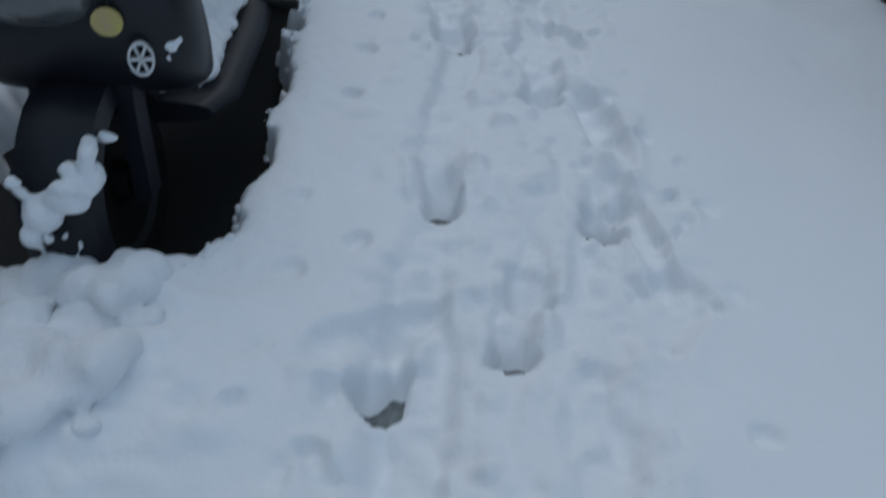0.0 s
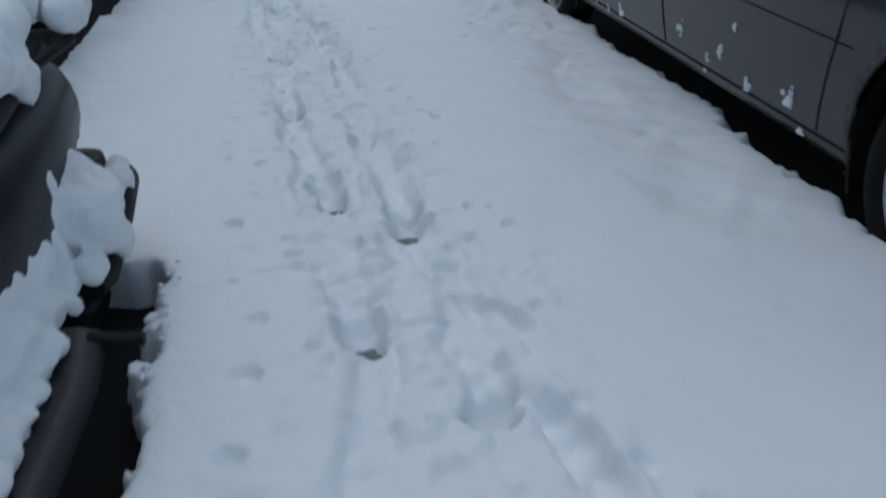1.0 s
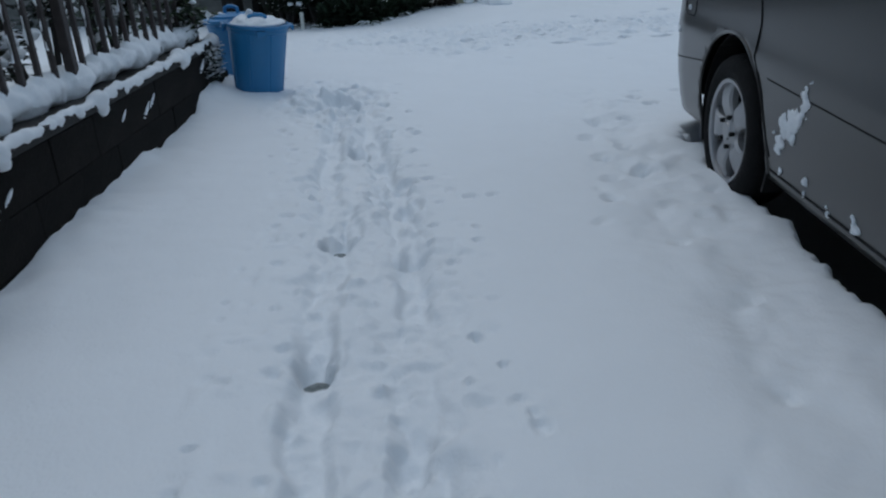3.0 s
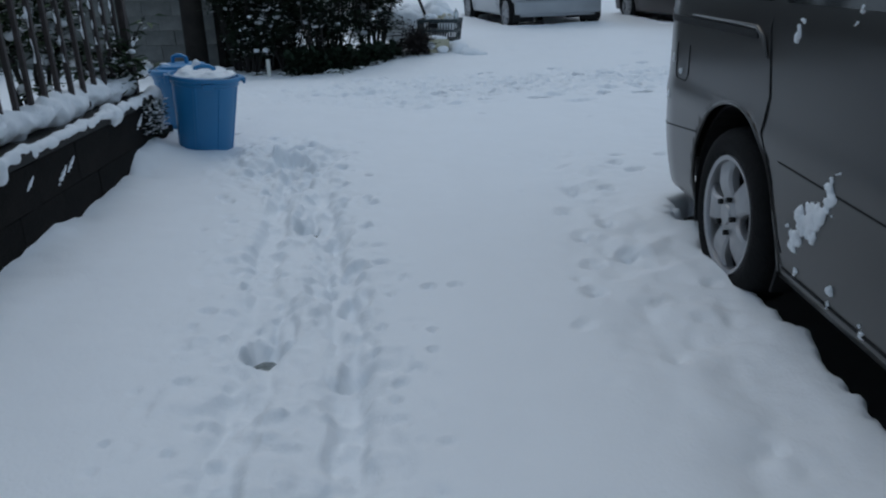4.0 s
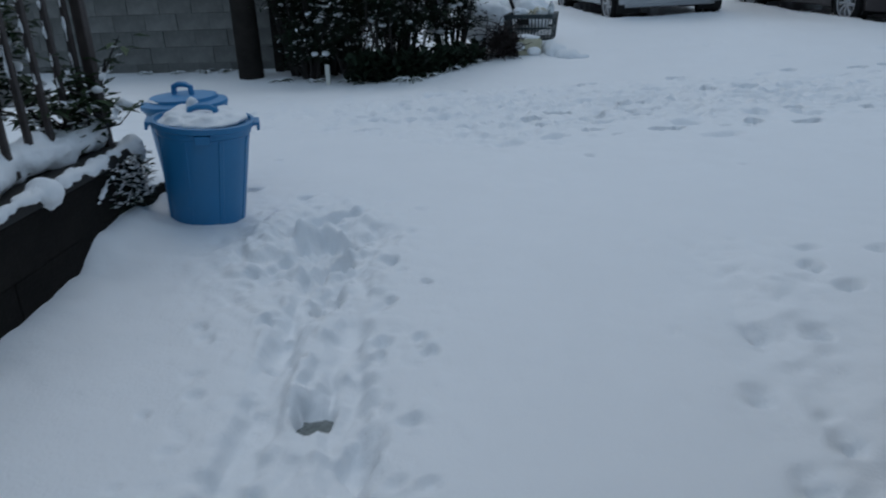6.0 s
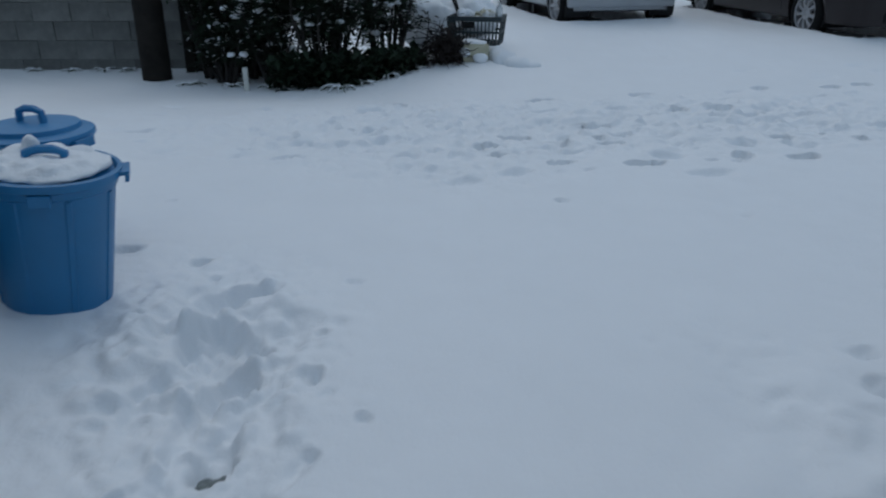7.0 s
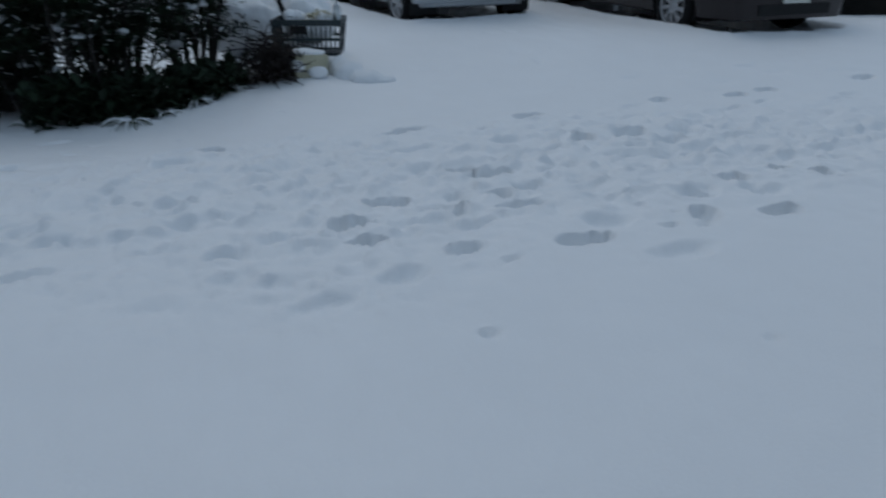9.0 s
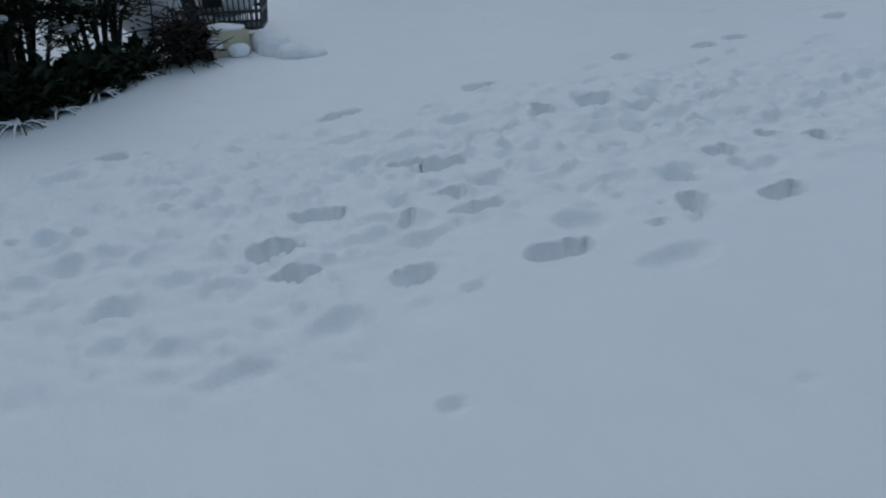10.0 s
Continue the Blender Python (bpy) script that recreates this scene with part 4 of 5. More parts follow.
bm = bmesh.new()
box(bm, (0.24, 0.006, 0.06), pose(-0.05, 3.438, 0.605))
part("plate_bars", bm, TRIM, plate)
bm = bmesh.new()
box(bm, (1.1, 0.012, 0.02), pose(0, 3.40, 0.51), 0.003)
part("tailgate_gap", bm, TRIM, wagon)

# ---- dark car, its nose to the yard ----
ds = Shell(4.2, 1.69, 0.22, [(0, 0.62), (0.08, 0.74), (0.95, 0.98), (1.7, 1.45), (2.2, 1.5), (3.3, 1.46), (4.05, 1.0), (4.2, 0.8)], 0.6, 0.4, 0.88, 0.2, 0.006)
DX, DY = 5.17, 13.36
hatch = parked_car("hatchback", DX, DY, 9, CZ, ds, ((0.82, 0.30), (3.37, 0.30)), DARKPAINT, "dark maroon car parked nose first in snow", "many", 9, False, ((1.45, 2.2, 0.93, 1.32), (2.3, 3.2, 0.93, 1.32)))
for s in (-1, 1):
    bm = bmesh.new()
    cyl(bm, 0.05, 0.05, 0.03, pose(s * 0.52, 0.07, 0.36, 90, 0, 0), 20)
    part("fog_lamp", bm, LAMPLENS, hatch, "round clear fog lamp")
    panel("head_lamp", ds, 0.08, 0.5, 0.58, 0.70, s, CLEAR, hatch, 0.006, 6, "clear head lamp")
bm = bmesh.new()
box(bm, (0.33, 0.02, 0.165), pose(0.0, -0.012, 0.45), 0.004)
plate = part("number_plate", bm, PLATE, hatch, "pale number plate")
bm = bmesh.new()
box(bm, (0.24, 0.006, 0.06), pose(0.0, -0.026, 0.44))
part("plate_bars", bm, TRIM, plate)
bm = bmesh.new()
box(bm, (0.9, 0.02, 0.10), pose(0, -0.004, 0.31), 0.006)
part("lower_grille", bm, TRIM, hatch)
for (x, y, z, a, b) in ((-0.62, 0.25, 0.5, 0.03, 0.02), (-0.5, 0.1, 0.55, 0.02, 0.03), (-0.78, 0.9, 0.7, 0.03, 0.03)):
    p = hatch.matrix_world @ Vector((x, y, z))
    snow_lumps("clinging_snow", [((p.x, p.y, p.z), (a, b, a))], "bit of snow stuck to the dark car", voxel=0.01, rough=0.005)


# ---- scooter by the wall, nose towards the start of the walk ----
SX, SY = -0.73, 1.00
scooter = tagged(new("scooter"), "charcoal motor scooter half buried in snow", "scooter")
scooter.matrix_world = pose(SX, SY, ASPH, 0, 0, 0)


def ring(y, z, hw, hh, n=18, p=2.6, lean=0.0):
    """A rounded ring across the scooter at y, centred on height z."""
    out = []
    for k in range(n):
        a = 2 * math.pi * k / n
        c, s = math.cos(a), math.sin(a)
        dz = hh * math.copysign(abs(s) ** (2 / p), s)
        out.append(Vector((hw * math.copysign(abs(c) ** (2 / p), c), y + lean * dz, z + dz)))
    return out


def scooter_wheel(y):
    bm = bmesh.new()
    m = pose(0, y, 0.215, 0, 90, 0)
    lathe(bm, [(0.15, -0.045), (0.19, -0.052), (0.207, -0.035), (0.214, 0.0), (0.207, 0.035), (0.19, 0.052), (0.15, 0.045)], m, 40, False)
    tyre = smooth(part("wheel", bm, RUBBER, scooter))
    bm = bmesh.new()
    lathe(bm, [(0.15, -0.045), (0.14, -0.03), (0.06, -0.02), (0.05, 0.02), (0.14, 0.03), (0.15, 0.045)], m, 32, False)
    cyl(bm, 0.045, 0.045, 0.11, m, 20)
    smooth(part("rim", bm, HUBDARK, tyre))


scooter_wheel(0.24)
scooter_wheel(1.44)
bm = bmesh.new()
for s in (-1, 1):
    loft(bm, [[Vector((s * 0.085 + dx, y + dy, z)) for dx, dy in ((-0.018, -0.03), (0.018, -0.03), (0.018, 0.03), (-0.018, 0.03))] for y, z in ((0.22, 0.20), (0.27, 0.38), (0.36, 0.62))])
part("fork", bm, SCOOT, scooter)
bm = bmesh.new()
rings = []
for k in range(13):
    a = math.radians(-10 + 165 * k / 12)
    y, z = 0.24 - 0.245 * math.cos(a), 0.215 + 0.245 * math.sin(a)
    rings.append([Vector((x, y - dz * math.cos(a) * -1 * -1, z + dz * math.sin(a))) for x, dz in ((-0.075, -0.05), (-0.07, -0.005), (0, 0.012), (0.07, -0.005), (0.075, -0.05), (0.06, -0.055), (0, -0.005), (-0.06, -0.055))])
loft(bm, rings)
smooth(part("front_fender", bm, SCOOT, scooter))
# front cowl and leg shield over the wheel
def slab(z, w, front, back, n=26, p=3.0):
    out = []
    for k in range(n):
        a = 2 * math.pi * k / n
        c, s = math.cos(a), math.sin(a)
        out.append(Vector((w * math.copysign(abs(c) ** (2 / p), c), (front + back) / 2 + (back - front) / 2 * math.copysign(abs(s) ** (2 / p), s), z)))
    return out


bm = bmesh.new()
loft(bm, [slab(0.36, 0.19, 0.36, 0.46), slab(0.40, 0.225, 0.30, 0.46), slab(0.46, 0.24, 0.235, 0.45), slab(0.52, 0.245, 0.212, 0.45), slab(0.60, 0.24, 0.205, 0.46), slab(0.68, 0.225, 0.215, 0.47), slab(0.78, 0.19, 0.25, 0.49), slab(0.88, 0.15, 0.31, 0.51), slab(0.95, 0.11, 0.37, 0.52)])
smooth(part("front_cowl", bm, SCOOT, scooter), 60)
bm = bmesh.new()
loft(bm, [ring(0.235, 0.66, 0.115, 0.085), ring(0.205, 0.665, 0.105, 0.075), ring(0.192, 0.67, 0.07, 0.045), ring(0.188, 0.67, 0.02, 0.012)])
smooth(part("head_lamp", bm, CLEAR, scooter, "clear scooter head lamp"), 60)
bm = bmesh.new()
tube(bm, [(0.12, 0.205, 0.58), (0.145, 0.21, 0.70), (0.135, 0.235, 0.80), (0.09, 0.28, 0.88)], 0.006, 6)
smooth(part("cowl_edge", bm, TRIM, scooter))
EM = Vector((0.165, 0.205, 0.53))
bm = bmesh.new()
mm = Matrix.Translation(EM) @ pose(0, 0, 0, 88, 0, 18) @ pose(0, 0, 0, 0, 0, -8) @ Matrix.Diagonal((0.68, 1, 1, 1))
lathe(bm, [(0.034, -0.004), (0.034, 0.004), (0.028, 0.004), (0.028, -0.004)], mm, 28, False)
for a in (0, 60, 120):
    box(bm, (0.058, 0.006, 0.008), mm @ pose(0, 0, 0.0, 0, 0, a))
part("emblem", bm, EMBLEM, scooter, "round silver emblem with crossed bars")
bm = bmesh.new()
cyl(bm, 0.026, 0.026, 0.008, Matrix.Translation((0.128, 0.198, 0.605)) @ pose(0, 0, 0, 90, 0, 12), 24)
part("sticker", bm, STICKER, scooter, "round yellow sticker")
bm = bmesh.new()
tube(bm, [(-0.32, 0.52, 0.97), (-0.2, 0.49, 0.98), (0, 0.47, 0.95), (0.2, 0.49, 0.98), (0.32, 0.52, 0.97)], 0.016, 10)
smooth(part("handlebar", bm, TRIM, scooter))
bm = bmesh.new()
loft(bm, [ring(0.44, 0.97, 0.12, 0.05), ring(0.48, 1.0, 0.14, 0.055), ring(0.54, 0.98, 0.11, 0.04)])
smooth(part("handlebar_cowl", bm, SCOOT, scooter), 60)
# floor, seat and tail
bm = bmesh.new()
loft(bm, [ring(0.42, 0.27, 0.19, 0.03), ring(0.50, 0.265, 0.235, 0.035), ring(0.80, 0.265, 0.24, 0.035), ring(0.95, 0.28, 0.23, 0.045)])
smooth(part("floorboard", bm, SCOOT, scooter), 60)
bm = bmesh.new()
loft(bm, [ring(0.78, 0.46, 0.10, 0.17), ring(0.86, 0.47, 0.13, 0.19), ring(1.05, 0.50, 0.145, 0.18), ring(1.3, 0.54, 0.135, 0.14), ring(1.52, 0.60, 0.12, 0.09), ring(1.62, 0.63, 0.07, 0.05)])
smooth(part("rear_body", bm, SCOOT, scooter), 60)
bm = bmesh.new()
loft(bm, [ring(0.76, 0.67, 0.08, 0.03), ring(0.84, 0.69, 0.125, 0.045), ring(1.05, 0.71, 0.13, 0.05), ring(1.3, 0.735, 0.12, 0.05), ring(1.48, 0.75, 0.10, 0.04), ring(1.55, 0.75, 0.06, 0.025)])
smooth(part("seat", bm, SEAT, scooter), 60)
bm = bmesh.new()
loft(bm, [ring(1.48, 0.54, 0.115, 0.05), ring(1.57, 0.55, 0.10, 0.045), ring(1.62, 0.555, 0.05, 0.025)])
smooth(part("tail_lamp", bm, REDLENS, scooter, "red tail lamp"), 60)
bm = bmesh.new()
tube(bm, [(0.10, 1.32, 0.73), (0.15, 1.5, 0.75), (0.10, 1.64, 0.76), (-0.10, 1.64, 0.76), (-0.15, 1.5, 0.75), (-0.10, 1.32, 0.73)], 0.014, 8)
smooth(part("grab_rail", bm, TRIM, scooter))
bm = bmesh.new()
loft(bm, [[Vector((0.15, y, z)) + Vector((r * math.cos(a), 0, r * math.sin(a))) for a in np.linspace(0, 6.2832, 17)[:-1]] for y, z, r in ((1.15, 0.28, 0.03), (1.22, 0.29, 0.05), (1.42, 0.34, 0.055), (1.56, 0.37, 0.05), (1.58, 0.375, 0.03))])
smooth(part("muffler", bm, TRIM, scooter), 50)
bm = bmesh.new()
tube(bm, [(0.20, 0.93, 0.30), (0.25, 0.93, 0.285), (0.305, 0.93, 0.28)], 0.014, 8)
smooth(part("foot_peg", bm, TRIM, scooter))
bm = bmesh.new()
loft(bm, [ring(1.34, 0.36, 0.09, 0.035), ring(1.5, 0.45, 0.095, 0.03), ring(1.68, 0.40, 0.09, 0.02), ring(1.76, 0.30, 0.07, 0.012)])
smooth(part("rear_fender", bm, TRIM, scooter), 60)
bm = bmesh.new()
for s in (-1, 1):
    tube(bm, [(s * 0.16, 0.49, 0.99), (s * 0.22, 0.47, 1.1), (s * 0.27, 0.46, 1.17)], 0.006, 6)
    loft(bm, [[Vector((s * 0.30 + 0.055 * math.cos(a), 0.45 + o, 1.2 + 0.035 * math.sin(a))) for a in np.linspace(0, 6.2832, 17)[:-1]] for o in (0.0, 0.018)])
part("mirrors", bm, TRIM, scooter)


def heap(name, blobs, label, voxel=0.012, rough=0.014):
    snow_lumps(name, [((SX + x, SY + y, ASPH + z), r) for (x, y, z), r in blobs], label, voxel=voxel, rough=rough)


rs = np.random.default_rng(61)
blobs = []
for k in range(11):
    y = 0.54 + 0.061 * k + rs.uniform(-0.025, 0.025)
    up = 0.03 + 0.15 * k / 10
    blobs.append(((0.0, y, 0.30 + up), (0.15, 0.10, 0.07 + up * 0.5)))
    blobs.append(((0.105 + rs.uniform(-0.012, 0.012), y + rs.uniform(-0.02, 0.02), 0.295 + up * 0.55), (0.055, 0.065, 0.04 + up * 0.35)))
    for e in range(3):
        blobs.append(((0.15 + rs.uniform(-0.02, 0.015), y + rs.uniform(-0.05, 0.05), 0.285 + up * 0.35 + rs.uniform(-0.01, 0.02)), (rs.uniform(0.01, 0.03), rs.uniform(0.012, 0.04), rs.uniform(0.012, 0.035))))
heap("floor_snow", blobs, "thick snow lying on the scooter's floorboard", voxel=0.009, rough=0.022)
heap("peg_snow", [((0.14, 1.22, 0.44), (0.10, 0.11, 0.085)), ((0.09, 1.31, 0.48), (0.09, 0.10, 0.08)), ((0.20, 1.20, 0.40), (0.05, 0.06, 0.06)), ((0.16, 1.28, 0.45), (0.08, 0.08, 0.07)), ((0.225, 1.22, 0.36), (0.032, 0.035, 0.05)), ((0.185, 1.10, 0.36), (0.035, 0.04, 0.04))],
     "rounded lump of snow on the scooter's side step", voxel=0.010, rough=0.018)
heap("seat_snow", [((0.0, 0.88, 0.80), (0.14, 0.12, 0.08)), ((0.02, 1.05, 0.82), (0.17, 0.16, 0.09)), ((0.0, 1.25, 0.84), (0.16, 0.16, 0.09)), ((0.0, 1.45, 0.85), (0.12, 0.12, 0.075)), ((0.08, 1.12, 0.78), (0.09, 0.2, 0.06)), ((0.11, 0.92, 0.75), (0.05, 0.05, 0.05)), ((0.13, 1.22, 0.74), (0.03, 0.05, 0.05))], "deep pillow of snow on the scooter's seat", rough=0.02)
heap("rail_snow", [((0.12, 1.60, 0.82), (0.07, 0.07, 0.07)), ((0.02, 1.62, 0.83), (0.09, 0.07, 0.07)), ((0.15, 1.52, 0.80), (0.05, 0.06, 0.05)), ((-0.08, 1.6, 0.82), (0.07, 0.06, 0.06))], "lump of snow on the scooter's grab rail")
heap("muffler_snow", [((0.16, 1.40, 0.40), (0.03, 0.05, 0.03)), ((0.17, 1.46, 0.41), (0.035, 0.05, 0.03)), ((0.16, 1.53, 0.42), (0.03, 0.04, 0.025)), ((0.19, 1.5, 0.39), (0.02, 0.03, 0.04))], "snow on the scooter's muffler", voxel=0.009)
heap("handlebar_snow", [((0.0, 0.49, 1.06), (0.14, 0.06, 0.05)), ((0.22, 0.51, 1.01), (0.11, 0.04, 0.04)), ((-0.22, 0.51, 1.01), (0.11, 0.04, 0.04))], "snow along the scooter's handlebar")
blobs = [((0.03, 0.03, 0.35), (0.045, 0.04, 0.028)), ((0.065, 0.05, 0.37), (0.035, 0.04, 0.026)), ((-0.01, 0.01, 0.33), (0.035, 0.04, 0.03)), ((-0.03, -0.015, 0.29), (0.018, 0.024, 0.03))]
for k in range(26):
    f = rs.uniform(-0.04, 0.09)
    blobs.append(((f, 0.03 + f * 0.5 + rs.normal(0, 0.02), 0.36 + f * 0.5 + rs.normal(0, 0.016)), (rs.uniform(0.008, 0.022), rs.uniform(0.008, 0.02), rs.uniform(0.008, 0.016))))
for k in range(8):
    blobs.append(((rs.uniform(-0.03, 0.075), rs.uniform(-0.035, -0.01), rs.uniform(0.24, 0.31)), (0.007, 0.007, rs.uniform(0.006, 0.014))))
heap("fender_snow", blobs, "wet snow stuck on the scooter's front fender", voxel=0.006, rough=0.016)
heap("cowl_snow", [((0.12, 0.33, 0.87), (0.045, 0.04, 0.04)), ((0.14, 0.31, 0.82), (0.03, 0.03, 0.035)), ((0.155, 0.28, 0.77), (0.016, 0.016, 0.028)), ((0.05, 0.29, 0.82), (0.04, 0.03, 0.03)), ((0.13, 0.26, 0.73), (0.014, 0.014, 0.02)), ((0.0, 0.33, 0.88), (0.08, 0.05, 0.03)),
                   ((0.12, 0.235, 0.69), (0.01, 0.012, 0.016)), ((0.08, 0.265, 0.77), (0.025, 0.02, 0.02))], "wet snow on the scooter's nose above the lamp", voxel=0.007, rough=0.016)
blobs = []
for k in range(34):
    f = abs(rs.normal(0, 0.5))
    blobs.append(((0.205 + rs.normal(0, 0.012) - 0.012 * f, 0.245 + rs.normal(0, 0.004) + 0.03 * f, 0.545 - 0.045 * rs.random() + 0.02 * f), (rs.uniform(0.004, 0.010), 0.008, rs.uniform(0.004, 0.011))))
heap("shield_snow", blobs, "bits of snow stuck to the scooter's leg shield", voxel=0.004, rough=0.006)

rs = np.random.default_rng(33)
clods = []
for i in range(110):
    x, y = rs.uniform(-1.35, -0.52), rs.normal(0.85, 0.12)
    s = rs.uniform(0.015, 0.065)
    clods.append(((x, y, snow_z(x, y) + s * rs.uniform(-0.2, 0.5)), (s * rs.uniform(0.8, 1.3), s, s * rs.uniform(0.7, 1.0))))
tagged(snow_lumps("snow_rubble", clods, "broken clods of snow round the scooter's front wheel", voxel=0.009, rough=0.018), kind="stuff")
clods = []
for i in range(110):
    y = rs.uniform(1.0, 2.5)
    s = rs.uniform(0.004, 0.015)
    x = -0.478 + rs.normal(0, 0.018)
    clods.append(((x, y, max(snow_z(x, y), ASPH) + s * 0.3), (s, s * rs.uniform(0.8, 1.4), s * 0.8)))
tagged(snow_lumps("snow_crumbs", clods, "fine crumbs of snow along the bare edge", voxel=0.006, rough=0.004), kind="stuff")

# ---- far side of the yard ----
FZ = -0.13
bm = bmesh.new()
lathe(bm, [(0.142, -0.2), (0.137, 0.0), (0.13, 1.5), (0.11, 6.0), (0.001, 6.0)], pose(-2.66, 12.35, FZ), 28)
smooth(tagged(part("utility_pole", bm, POLE), "dark weathered round pole standing in snow", "pole"))

bwall = tagged(new("wall_north"), "grey stained concrete block wall at the yard's end", "wall", kind="structure")
bm = bmesh.new()
box(bm, (5.0, 0.10, 1.75), pose(-5.0, 13.05, FZ + 0.75))
part("core", bm, JOINT, bwall)
# added dark board, standing in for the trunk and foliage left of the bush
bm = bmesh.new()
box(bm, (1.0, 0.10, 1.9), pose(-1.98, 12.8, FZ + 0.85), 0.01)
box(bm, (0.10, 0.12, 1.9), pose(-2.44, 12.74, FZ + 0.85), 0.01)
tagged(part("hedge_backing", bm, WOOD), "dark board added as backing for the trunk and foliage of the hedge", "board")

for i, (x, y, h, rx, ry, n) in enumerate(((-1.75, 12.45, 1.5, 0.45, 0.40, 6000), (-1.0, 12.15, 1.7, 0.55, 0.45, 9000), (-0.48, 12.6, 1.6, 0.45, 0.45, 8000), (-1.05, 13.0, 1.9, 0.75, 0.5, 7000), (-1.45, 12.2, 1.2, 0.4, 0.35, 4500), (-2.12, 12.45, 1.9, 0.36, 0.3, 5000), (-1.95, 12.2, 0.55, 0.35, 0.25, 2200))):
    shrub(x, y, FZ, h, rx, ry, 80 + i, n, 0.068, LEAF, "dense dark evergreen bush dusted with snow", snow=(6, 14, 14, 14, 14, 3, 2)[i], stems=18, snow_size=0.05, dust=0.07)
rng = np.random.default_rng(41)
bm = bmesh.new()
pts = []
for i in range(2600):
    pts.append(np.array([rng.uniform(-1.45, -0.1), 0, 0]))
    pts[-1][1] = 11.72 + 0.55 * max(0, pts[-1][0] + 0.75) + rng.uniform(0, 0.6)
    pts[-1][2] = FZ + rng.uniform(-0.02, 0.26)
V, F = leaves(pts, 0.12, rng, 0.9)
tagged(mesh("undergrowth", V, F, LEAF), "dark low undergrowth below the bushes", "undergrowth", kind="stuff")


def blade_tuft(x, y, z, n, length, seed, white, label):
    rng = np.random.default_rng(seed)
    top = tagged(new("grass_tuft"), label, "plant", "drooping tufts at the hedge")
    top.location = (x, y, z)
    for name, material, lift, share in (("blades", LEAF2, 0.0, n), ("snow", SNOWPATCH, 0.006, int(n * white))):
        rng = np.random.default_rng(seed)
        bm = bmesh.new()
        for i in range(share):
            a = rng.uniform(0, 6.283)
            ln = length * rng.uniform(0.6, 1.2)
            rings = []
            for k in range(6):
                f = k / 5
                r, h = ln * f, ln * (0.75 * f - 0.95 * f * f) + lift
                w = (0.012 if lift == 0 else 0.013) * (1 - f * 0.85)
                c, s = math.cos(a), math.sin(a)
                rings.append([Vector((r * c - d * s, r * s + d * c, h + e)) for d, e in ((-w, 0), (0, 0.005), (w, 0), (0, -0.003))])
            loft(bm, rings)
        part(name, bm, material, top)
    return top


for i, (x, y, n, s) in enumerate(((-0.80, 11.66, 16, 0.22), (-0.62, 11.78, 14, 0.2), (-0.40, 11.95, 14, 0.17), (-0.15, 12.15, 14, 0.16), (0.02, 12.35, 12, 0.15), (-1.85, 12.0, 12, 0.16), (-1.5, 11.92, 12, 0.16), (-3.1, 12.86, 12, 0.15), (-3.4, 12.88, 12, 0.17), (-3.75, 12.87, 12, 0.15), (-4.1, 12.88, 12, 0.16), (-2.25, 12.05, 12, 0.16))):
    blade_tuft(x, y, snow_z(x, y), n, s, 300 + i, 0.75, "drooping long-leaved plant bent under snow")
bm = bmesh.new()
box(bm, (0.045, 0.03, 0.22), pose(-1.66, 11.8, FZ + 0.08), 0.004)
tagged(part("stake", bm, PLATE), "short white plastic stake in the snow", "stake")

# tangle of twigs, foam block, crate
tang = tagged(new("twig_heap"), "heap of dark dry twigs with snow on it", "twigs")
tang.location = (0.12, 12.33, 0.02)
rng = np.random.default_rng(51)
bm = bmesh.new()
for i in range(160):
    p = rng.normal(0, 1, 3) * np.array([0.08, 0.10, 0.07]) + np.array([0, 0, 0.14])
    d = rng.normal(0, 1, 3) * np.array([0.09, 0.10, 0.08])
    tube(bm, [p, p + d * 0.6 + rng.normal(0, 0.015, 3), p + d * 1.3], [0.006, 0.005, 0.002], 5)
tagged(part("twigs", bm, TWIG, tang), kind="stuff")
V, F = leaves([rng.normal(0, 1, 3) * np.array([0.085, 0.10, 0.08]) + np.array([0, 0, 0.15]) for i in range(900)], 0.07, rng)
mesh("dead_leaves", V, F, TWIG, tang)
bm = bmesh.new()
box(bm, (0.25, 0.19, 0.17), pose(0.39, 12.40, 0.11, 0, 4, 12), 0.012)
tagged(part("foam_block", bm, CREAM), "cream foam block half sunk in snow", "block")
snow_lumps("block_snow", [((0.35, 12.4, 0.205), (0.11, 0.10, 0.03)), ((0.43, 12.40, 0.20), (0.09, 0.09, 0.022)), ((0.30, 12.3, 0.12), (0.06, 0.05, 0.05)), ((0.45, 12.29, 0.07), (0.08, 0.05, 0.05))], "cap of snow on the foam block", voxel=0.009, rough=0.006)

CRX, CRY, CRZ = 0.43, 12.72, 0.15
crate = tagged(new("crate"), "dark green slotted plastic crate filled with snow", "crate")
crate.matrix_world = pose(CRX, CRY, CRZ, 0, 0, -12)
W0, D0, W1, D1, CH = 0.235, 0.15, 0.265, 0.175, 0.27
for f0, f1 in ((0.0, 0.08), (0.42, 0.50), (0.84, 1.0)):
    bm = bmesh.new()
    for f in (f0,):
        a, b = W0 + (W1 - W0) * f, D0 + (D1 - D0) * f
        z0, z1 = CH * f0, CH * f1
        for sx, sy, lx, ly in ((0, -b, 2 * a, 0.012), (0, b, 2 * a, 0.012), (-a, 0, 0.012, 2 * b), (a, 0, 0.012, 2 * b)):
            box(bm, (lx, ly, z1 - z0), pose(sx, sy, (z0 + z1) / 2))
    part("band", bm, CRATE, crate)
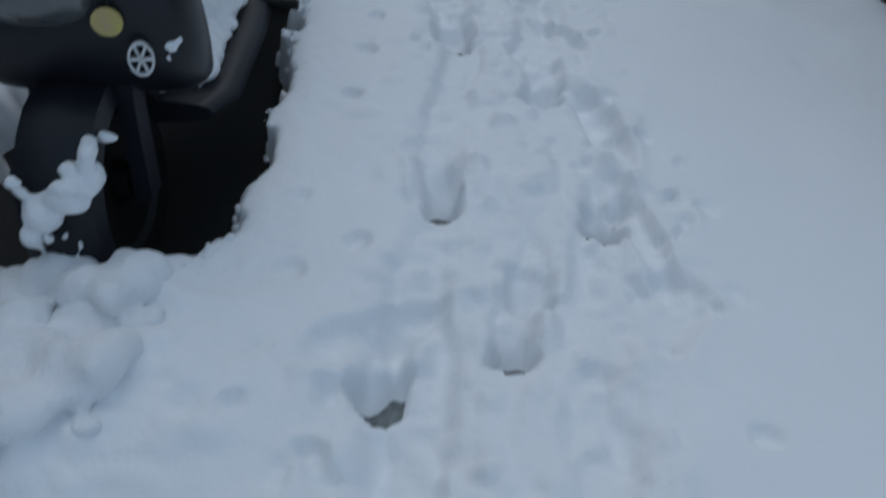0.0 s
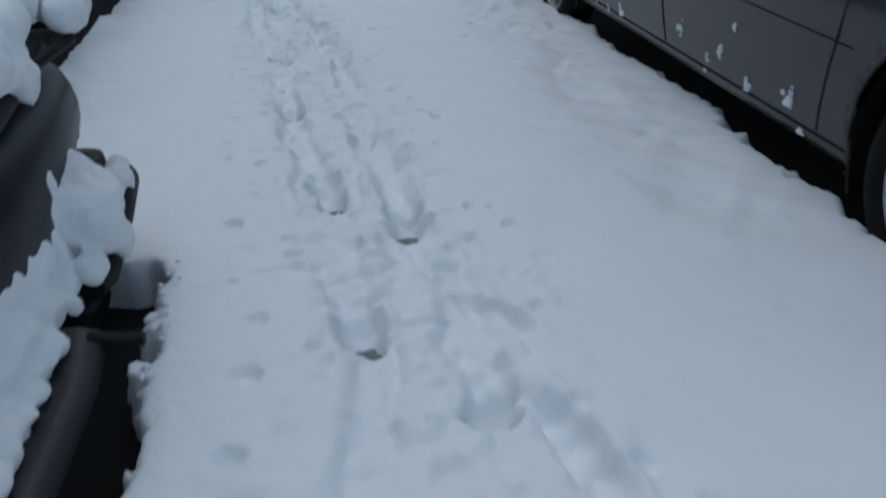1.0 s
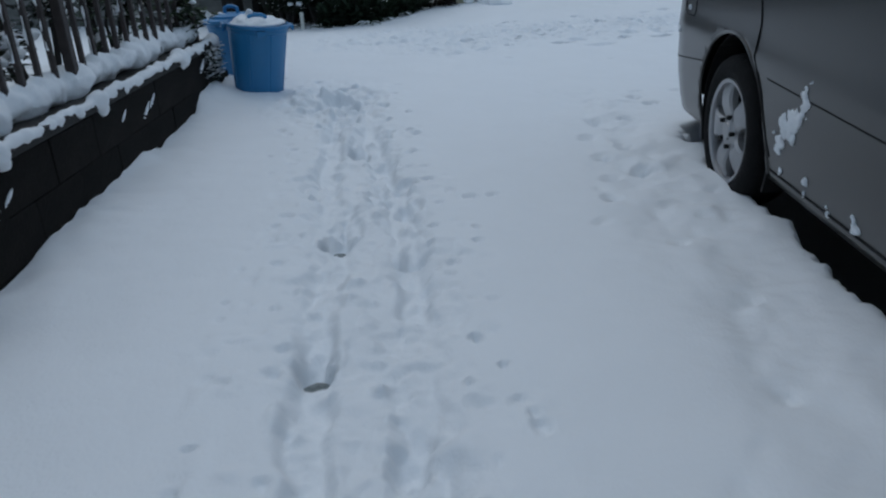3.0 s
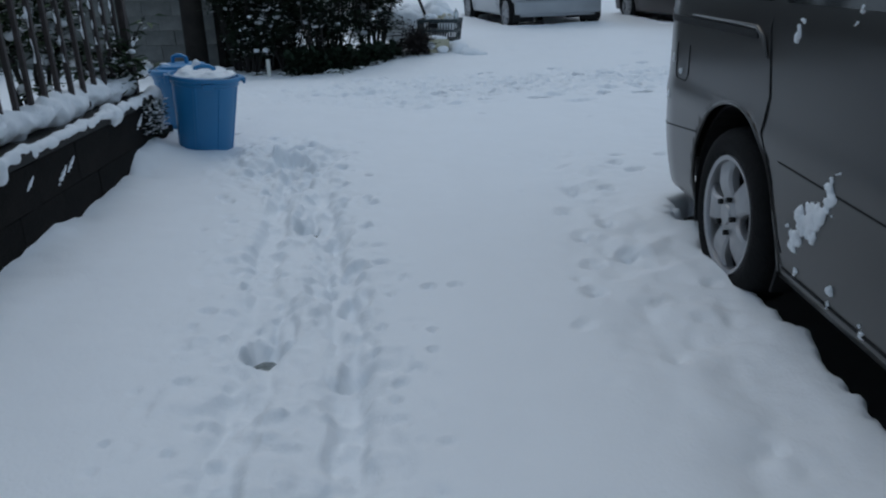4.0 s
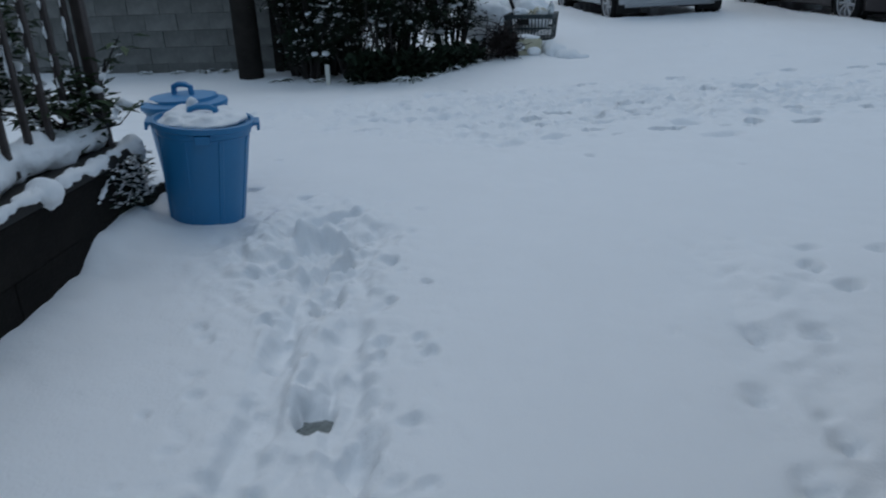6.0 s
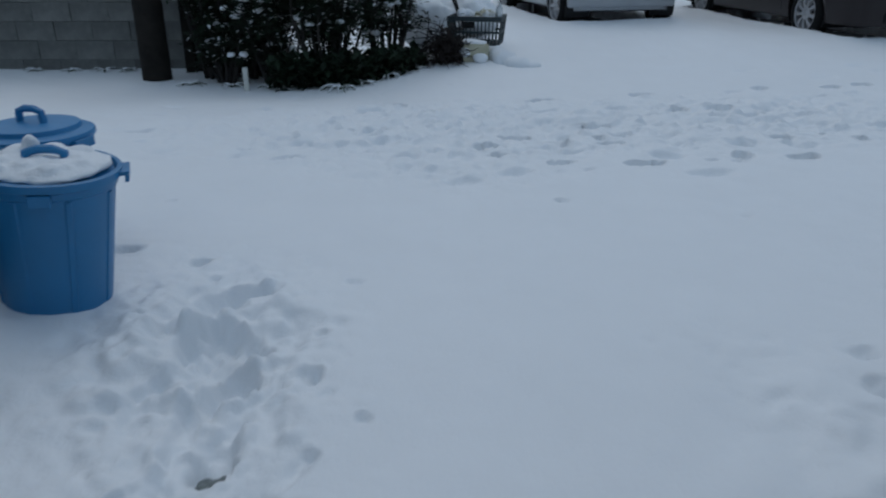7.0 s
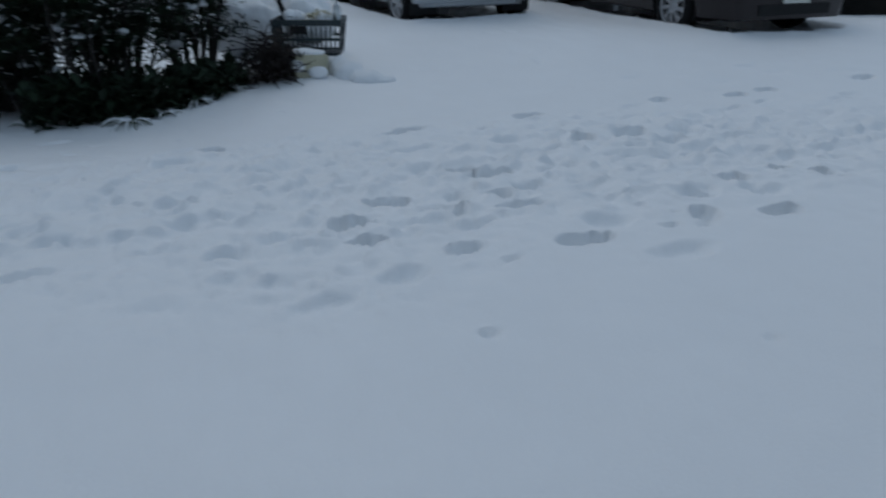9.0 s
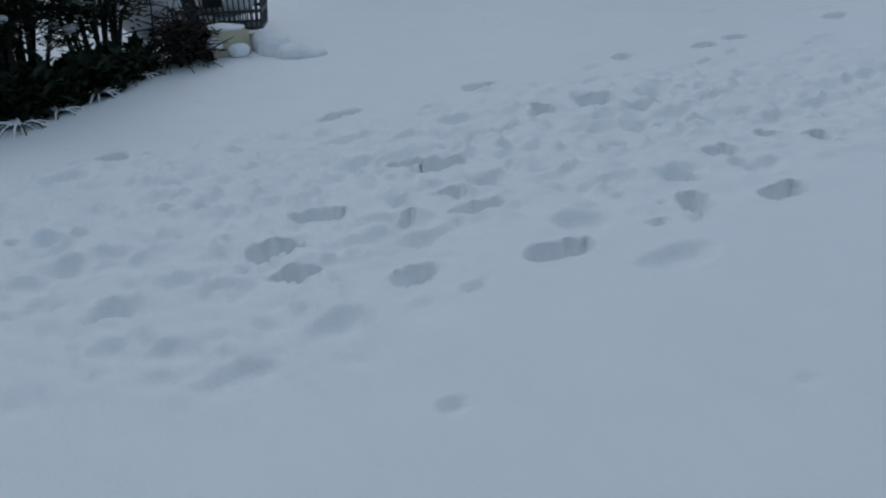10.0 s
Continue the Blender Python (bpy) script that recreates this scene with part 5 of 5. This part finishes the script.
for i in range(15):
    for side in (-1, 1):
        bm = bmesh.new()
        u = -1 + 2 * i / 14
        loft(bm, [[Vector((u * W0 + dx, side * (D0 - 0.002) + dy, 0.0)) for dx, dy in ((-0.005, -0.004), (0.005, -0.004), (0.005, 0.004), (-0.005, 0.004))], [Vector((u * W1 + dx, side * (D1 - 0.002) + dy, CH)) for dx, dy in ((-0.005, -0.004), (0.005, -0.004), (0.005, 0.004), (-0.005, 0.004))]])
        part("slat", bm, CRATE, crate)
for i in range(9):
    for side in (-1, 1):
        bm = bmesh.new()
        u = -1 + 2 * i / 8
        loft(bm, [[Vector((side * (W0 - 0.002) + dx, u * D0 + dy, 0.0)) for dx, dy in ((-0.004, -0.005), (0.004, -0.005), (0.004, 0.005), (-0.004, 0.005))], [Vector((side * (W1 - 0.002) + dx, u * D1 + dy, CH)) for dx, dy in ((-0.004, -0.005), (0.004, -0.005), (0.004, 0.005), (-0.004, 0.005))]])
        part("slat", bm, CRATE, crate)
bm = bmesh.new()
box(bm, (2 * W0, 2 * D0, 0.012), pose(0, 0, 0.006))
part("bottom", bm, CRATE, crate)
bm = bmesh.new()
box(bm, (0.13, 0.006, 0.06), pose(-0.06, -D1 - 0.004, CH * 0.72), 0.002)
part("label_plate", bm, TRIM, crate)
rs = np.random.default_rng(77)
blobs = [((CRX, CRY, CRZ + 0.17), (0.20, 0.12, 0.10))]
for i in range(12):
    blobs.append(((CRX + rs.uniform(-0.19, 0.17), CRY + rs.uniform(-0.1, 0.1), CRZ + 0.25 + rs.uniform(0, 0.05)), (rs.uniform(0.04, 0.07), 0.05, rs.uniform(0.03, 0.06))))
snow_lumps("crate_snow", blobs, "snow heaped in the plastic crate", voxel=0.012)
bm = bmesh.new()
lathe(bm, [(0.032, 0), (0.034, 0.01), (0.034, 0.12), (0.028, 0.145), (0.012, 0.165), (0.012, 0.185), (0.001, 0.186)], pose(CRX + 0.20, CRY - 0.08, CRZ + 0.21, 4, 3, 0), 20)
smooth(tagged(part("bottle", bm, PET), "clear plastic bottle standing in the crate", "bottle"))
V, F = leaves([np.array([CRX + rs.uniform(-0.02, 0.14), CRY - 0.08 + rs.uniform(-0.05, 0.05), CRZ + 0.25 + rs.uniform(0, 0.08)]) for i in range(60)], 0.06, rs)
tagged(mesh("wilted_plant", V, F, CREAM), "pale wilted plant in the snowy crate", "plant")

# snow-covered heap and a leaning rod behind the crate
blobs = []
for i in range(30):
    u = rs.random()
    blobs.append(((0.0 + rs.uniform(-0.28, 0.45), 13.35 + rs.uniform(-0.2, 0.45), 0.15 + 0.35 * u), (rs.uniform(0.14, 0.24), rs.uniform(0.14, 0.2), rs.uniform(0.1, 0.2))))
snow_lumps("snow_heap", blobs, "rounded heap of things buried in snow", voxel=0.03, rough=0.03)
bm = bmesh.new()
tube(bm, [(0.30, 12.8, 0.30), (0.22, 12.95, 0.50), (0.10, 13.1, 0.80)], 0.02, 8)
smooth(tagged(part("rod", bm, TRIM), "dark rod leaning out of the snow heap", "rod"))
MZ = snow_z(0.72, 12.3)
snow_lumps("snow_mound", [((0.68, 12.32, MZ + 0.02), (0.12, 0.11, 0.11)), ((0.80, 12.22, MZ), (0.14, 0.11, 0.07)), ((0.62, 12.42, MZ + 0.05), (0.09, 0.09, 0.10)), ((0.92, 12.2, MZ - 0.01), (0.10, 0.09, 0.04))], "small mound of icy snow by the crate", voxel=0.014, rough=0.01)

# dark low wall past the dark car
bm = bmesh.new()
box(bm, (2.6, 0.25, 0.5), pose(7.6, 14.3, 0.2, 0, 0, -14), 0.02)
tagged(part("kerb_wall", bm, BLOCK), "low dark brown retaining wall by the parking", "wall", kind="structure")


# ---- pieces of the walls ----
def courses(parent, face, x0, x1, z0, z1, length, height, thick, material, seed, along):
    """Blocks in running bond; along is 'x' or 'y', face the plane that they show on."""
    rng = np.random.default_rng(seed)
    made = []
    for v in range(4):
        bm = bmesh.new()
        box(bm, (length - 0.003, thick, height - 0.003), Matrix(), 0.002)
        for q in bm.verts:
            q.co += Vector(rng.normal(0, 0.0016, 3))
        me = bpy.data.meshes.new("block")
        bm.to_mesh(me)
        bm.free()
        me.materials.append(material)
        made.append(me)
    row, z = 0, z0 + height / 2
    while z < z1:
        u = x0 + (length / 2 if row % 2 else 0)
        while u < x1 - length * 0.4:
            ob = new("block", made[int(rng.integers(4))])
            ob.parent = parent
            d = float(rng.normal(0, 0.002))
            if along == "y":
                ob.matrix_local = pose(face - thick / 2 + d, u + length / 2, z, 0, 0, 90)
            else:
                ob.matrix_local = pose(u + length / 2, face + thick / 2 + d, z)
            u += length
        row += 1
        z += height


courses(wall, WX, WEND - 9.36, WEND - 0.02, WTOP - 0.62, WTOP - 0.1, 0.39, 0.19, 0.03, BLOCK, 1, "y")
courses(bwall, 12.97, -7.4, -2.5, FZ - 0.1, FZ + 1.6, 0.39, 0.19, 0.03, GREYBLOCK, 2, "x")
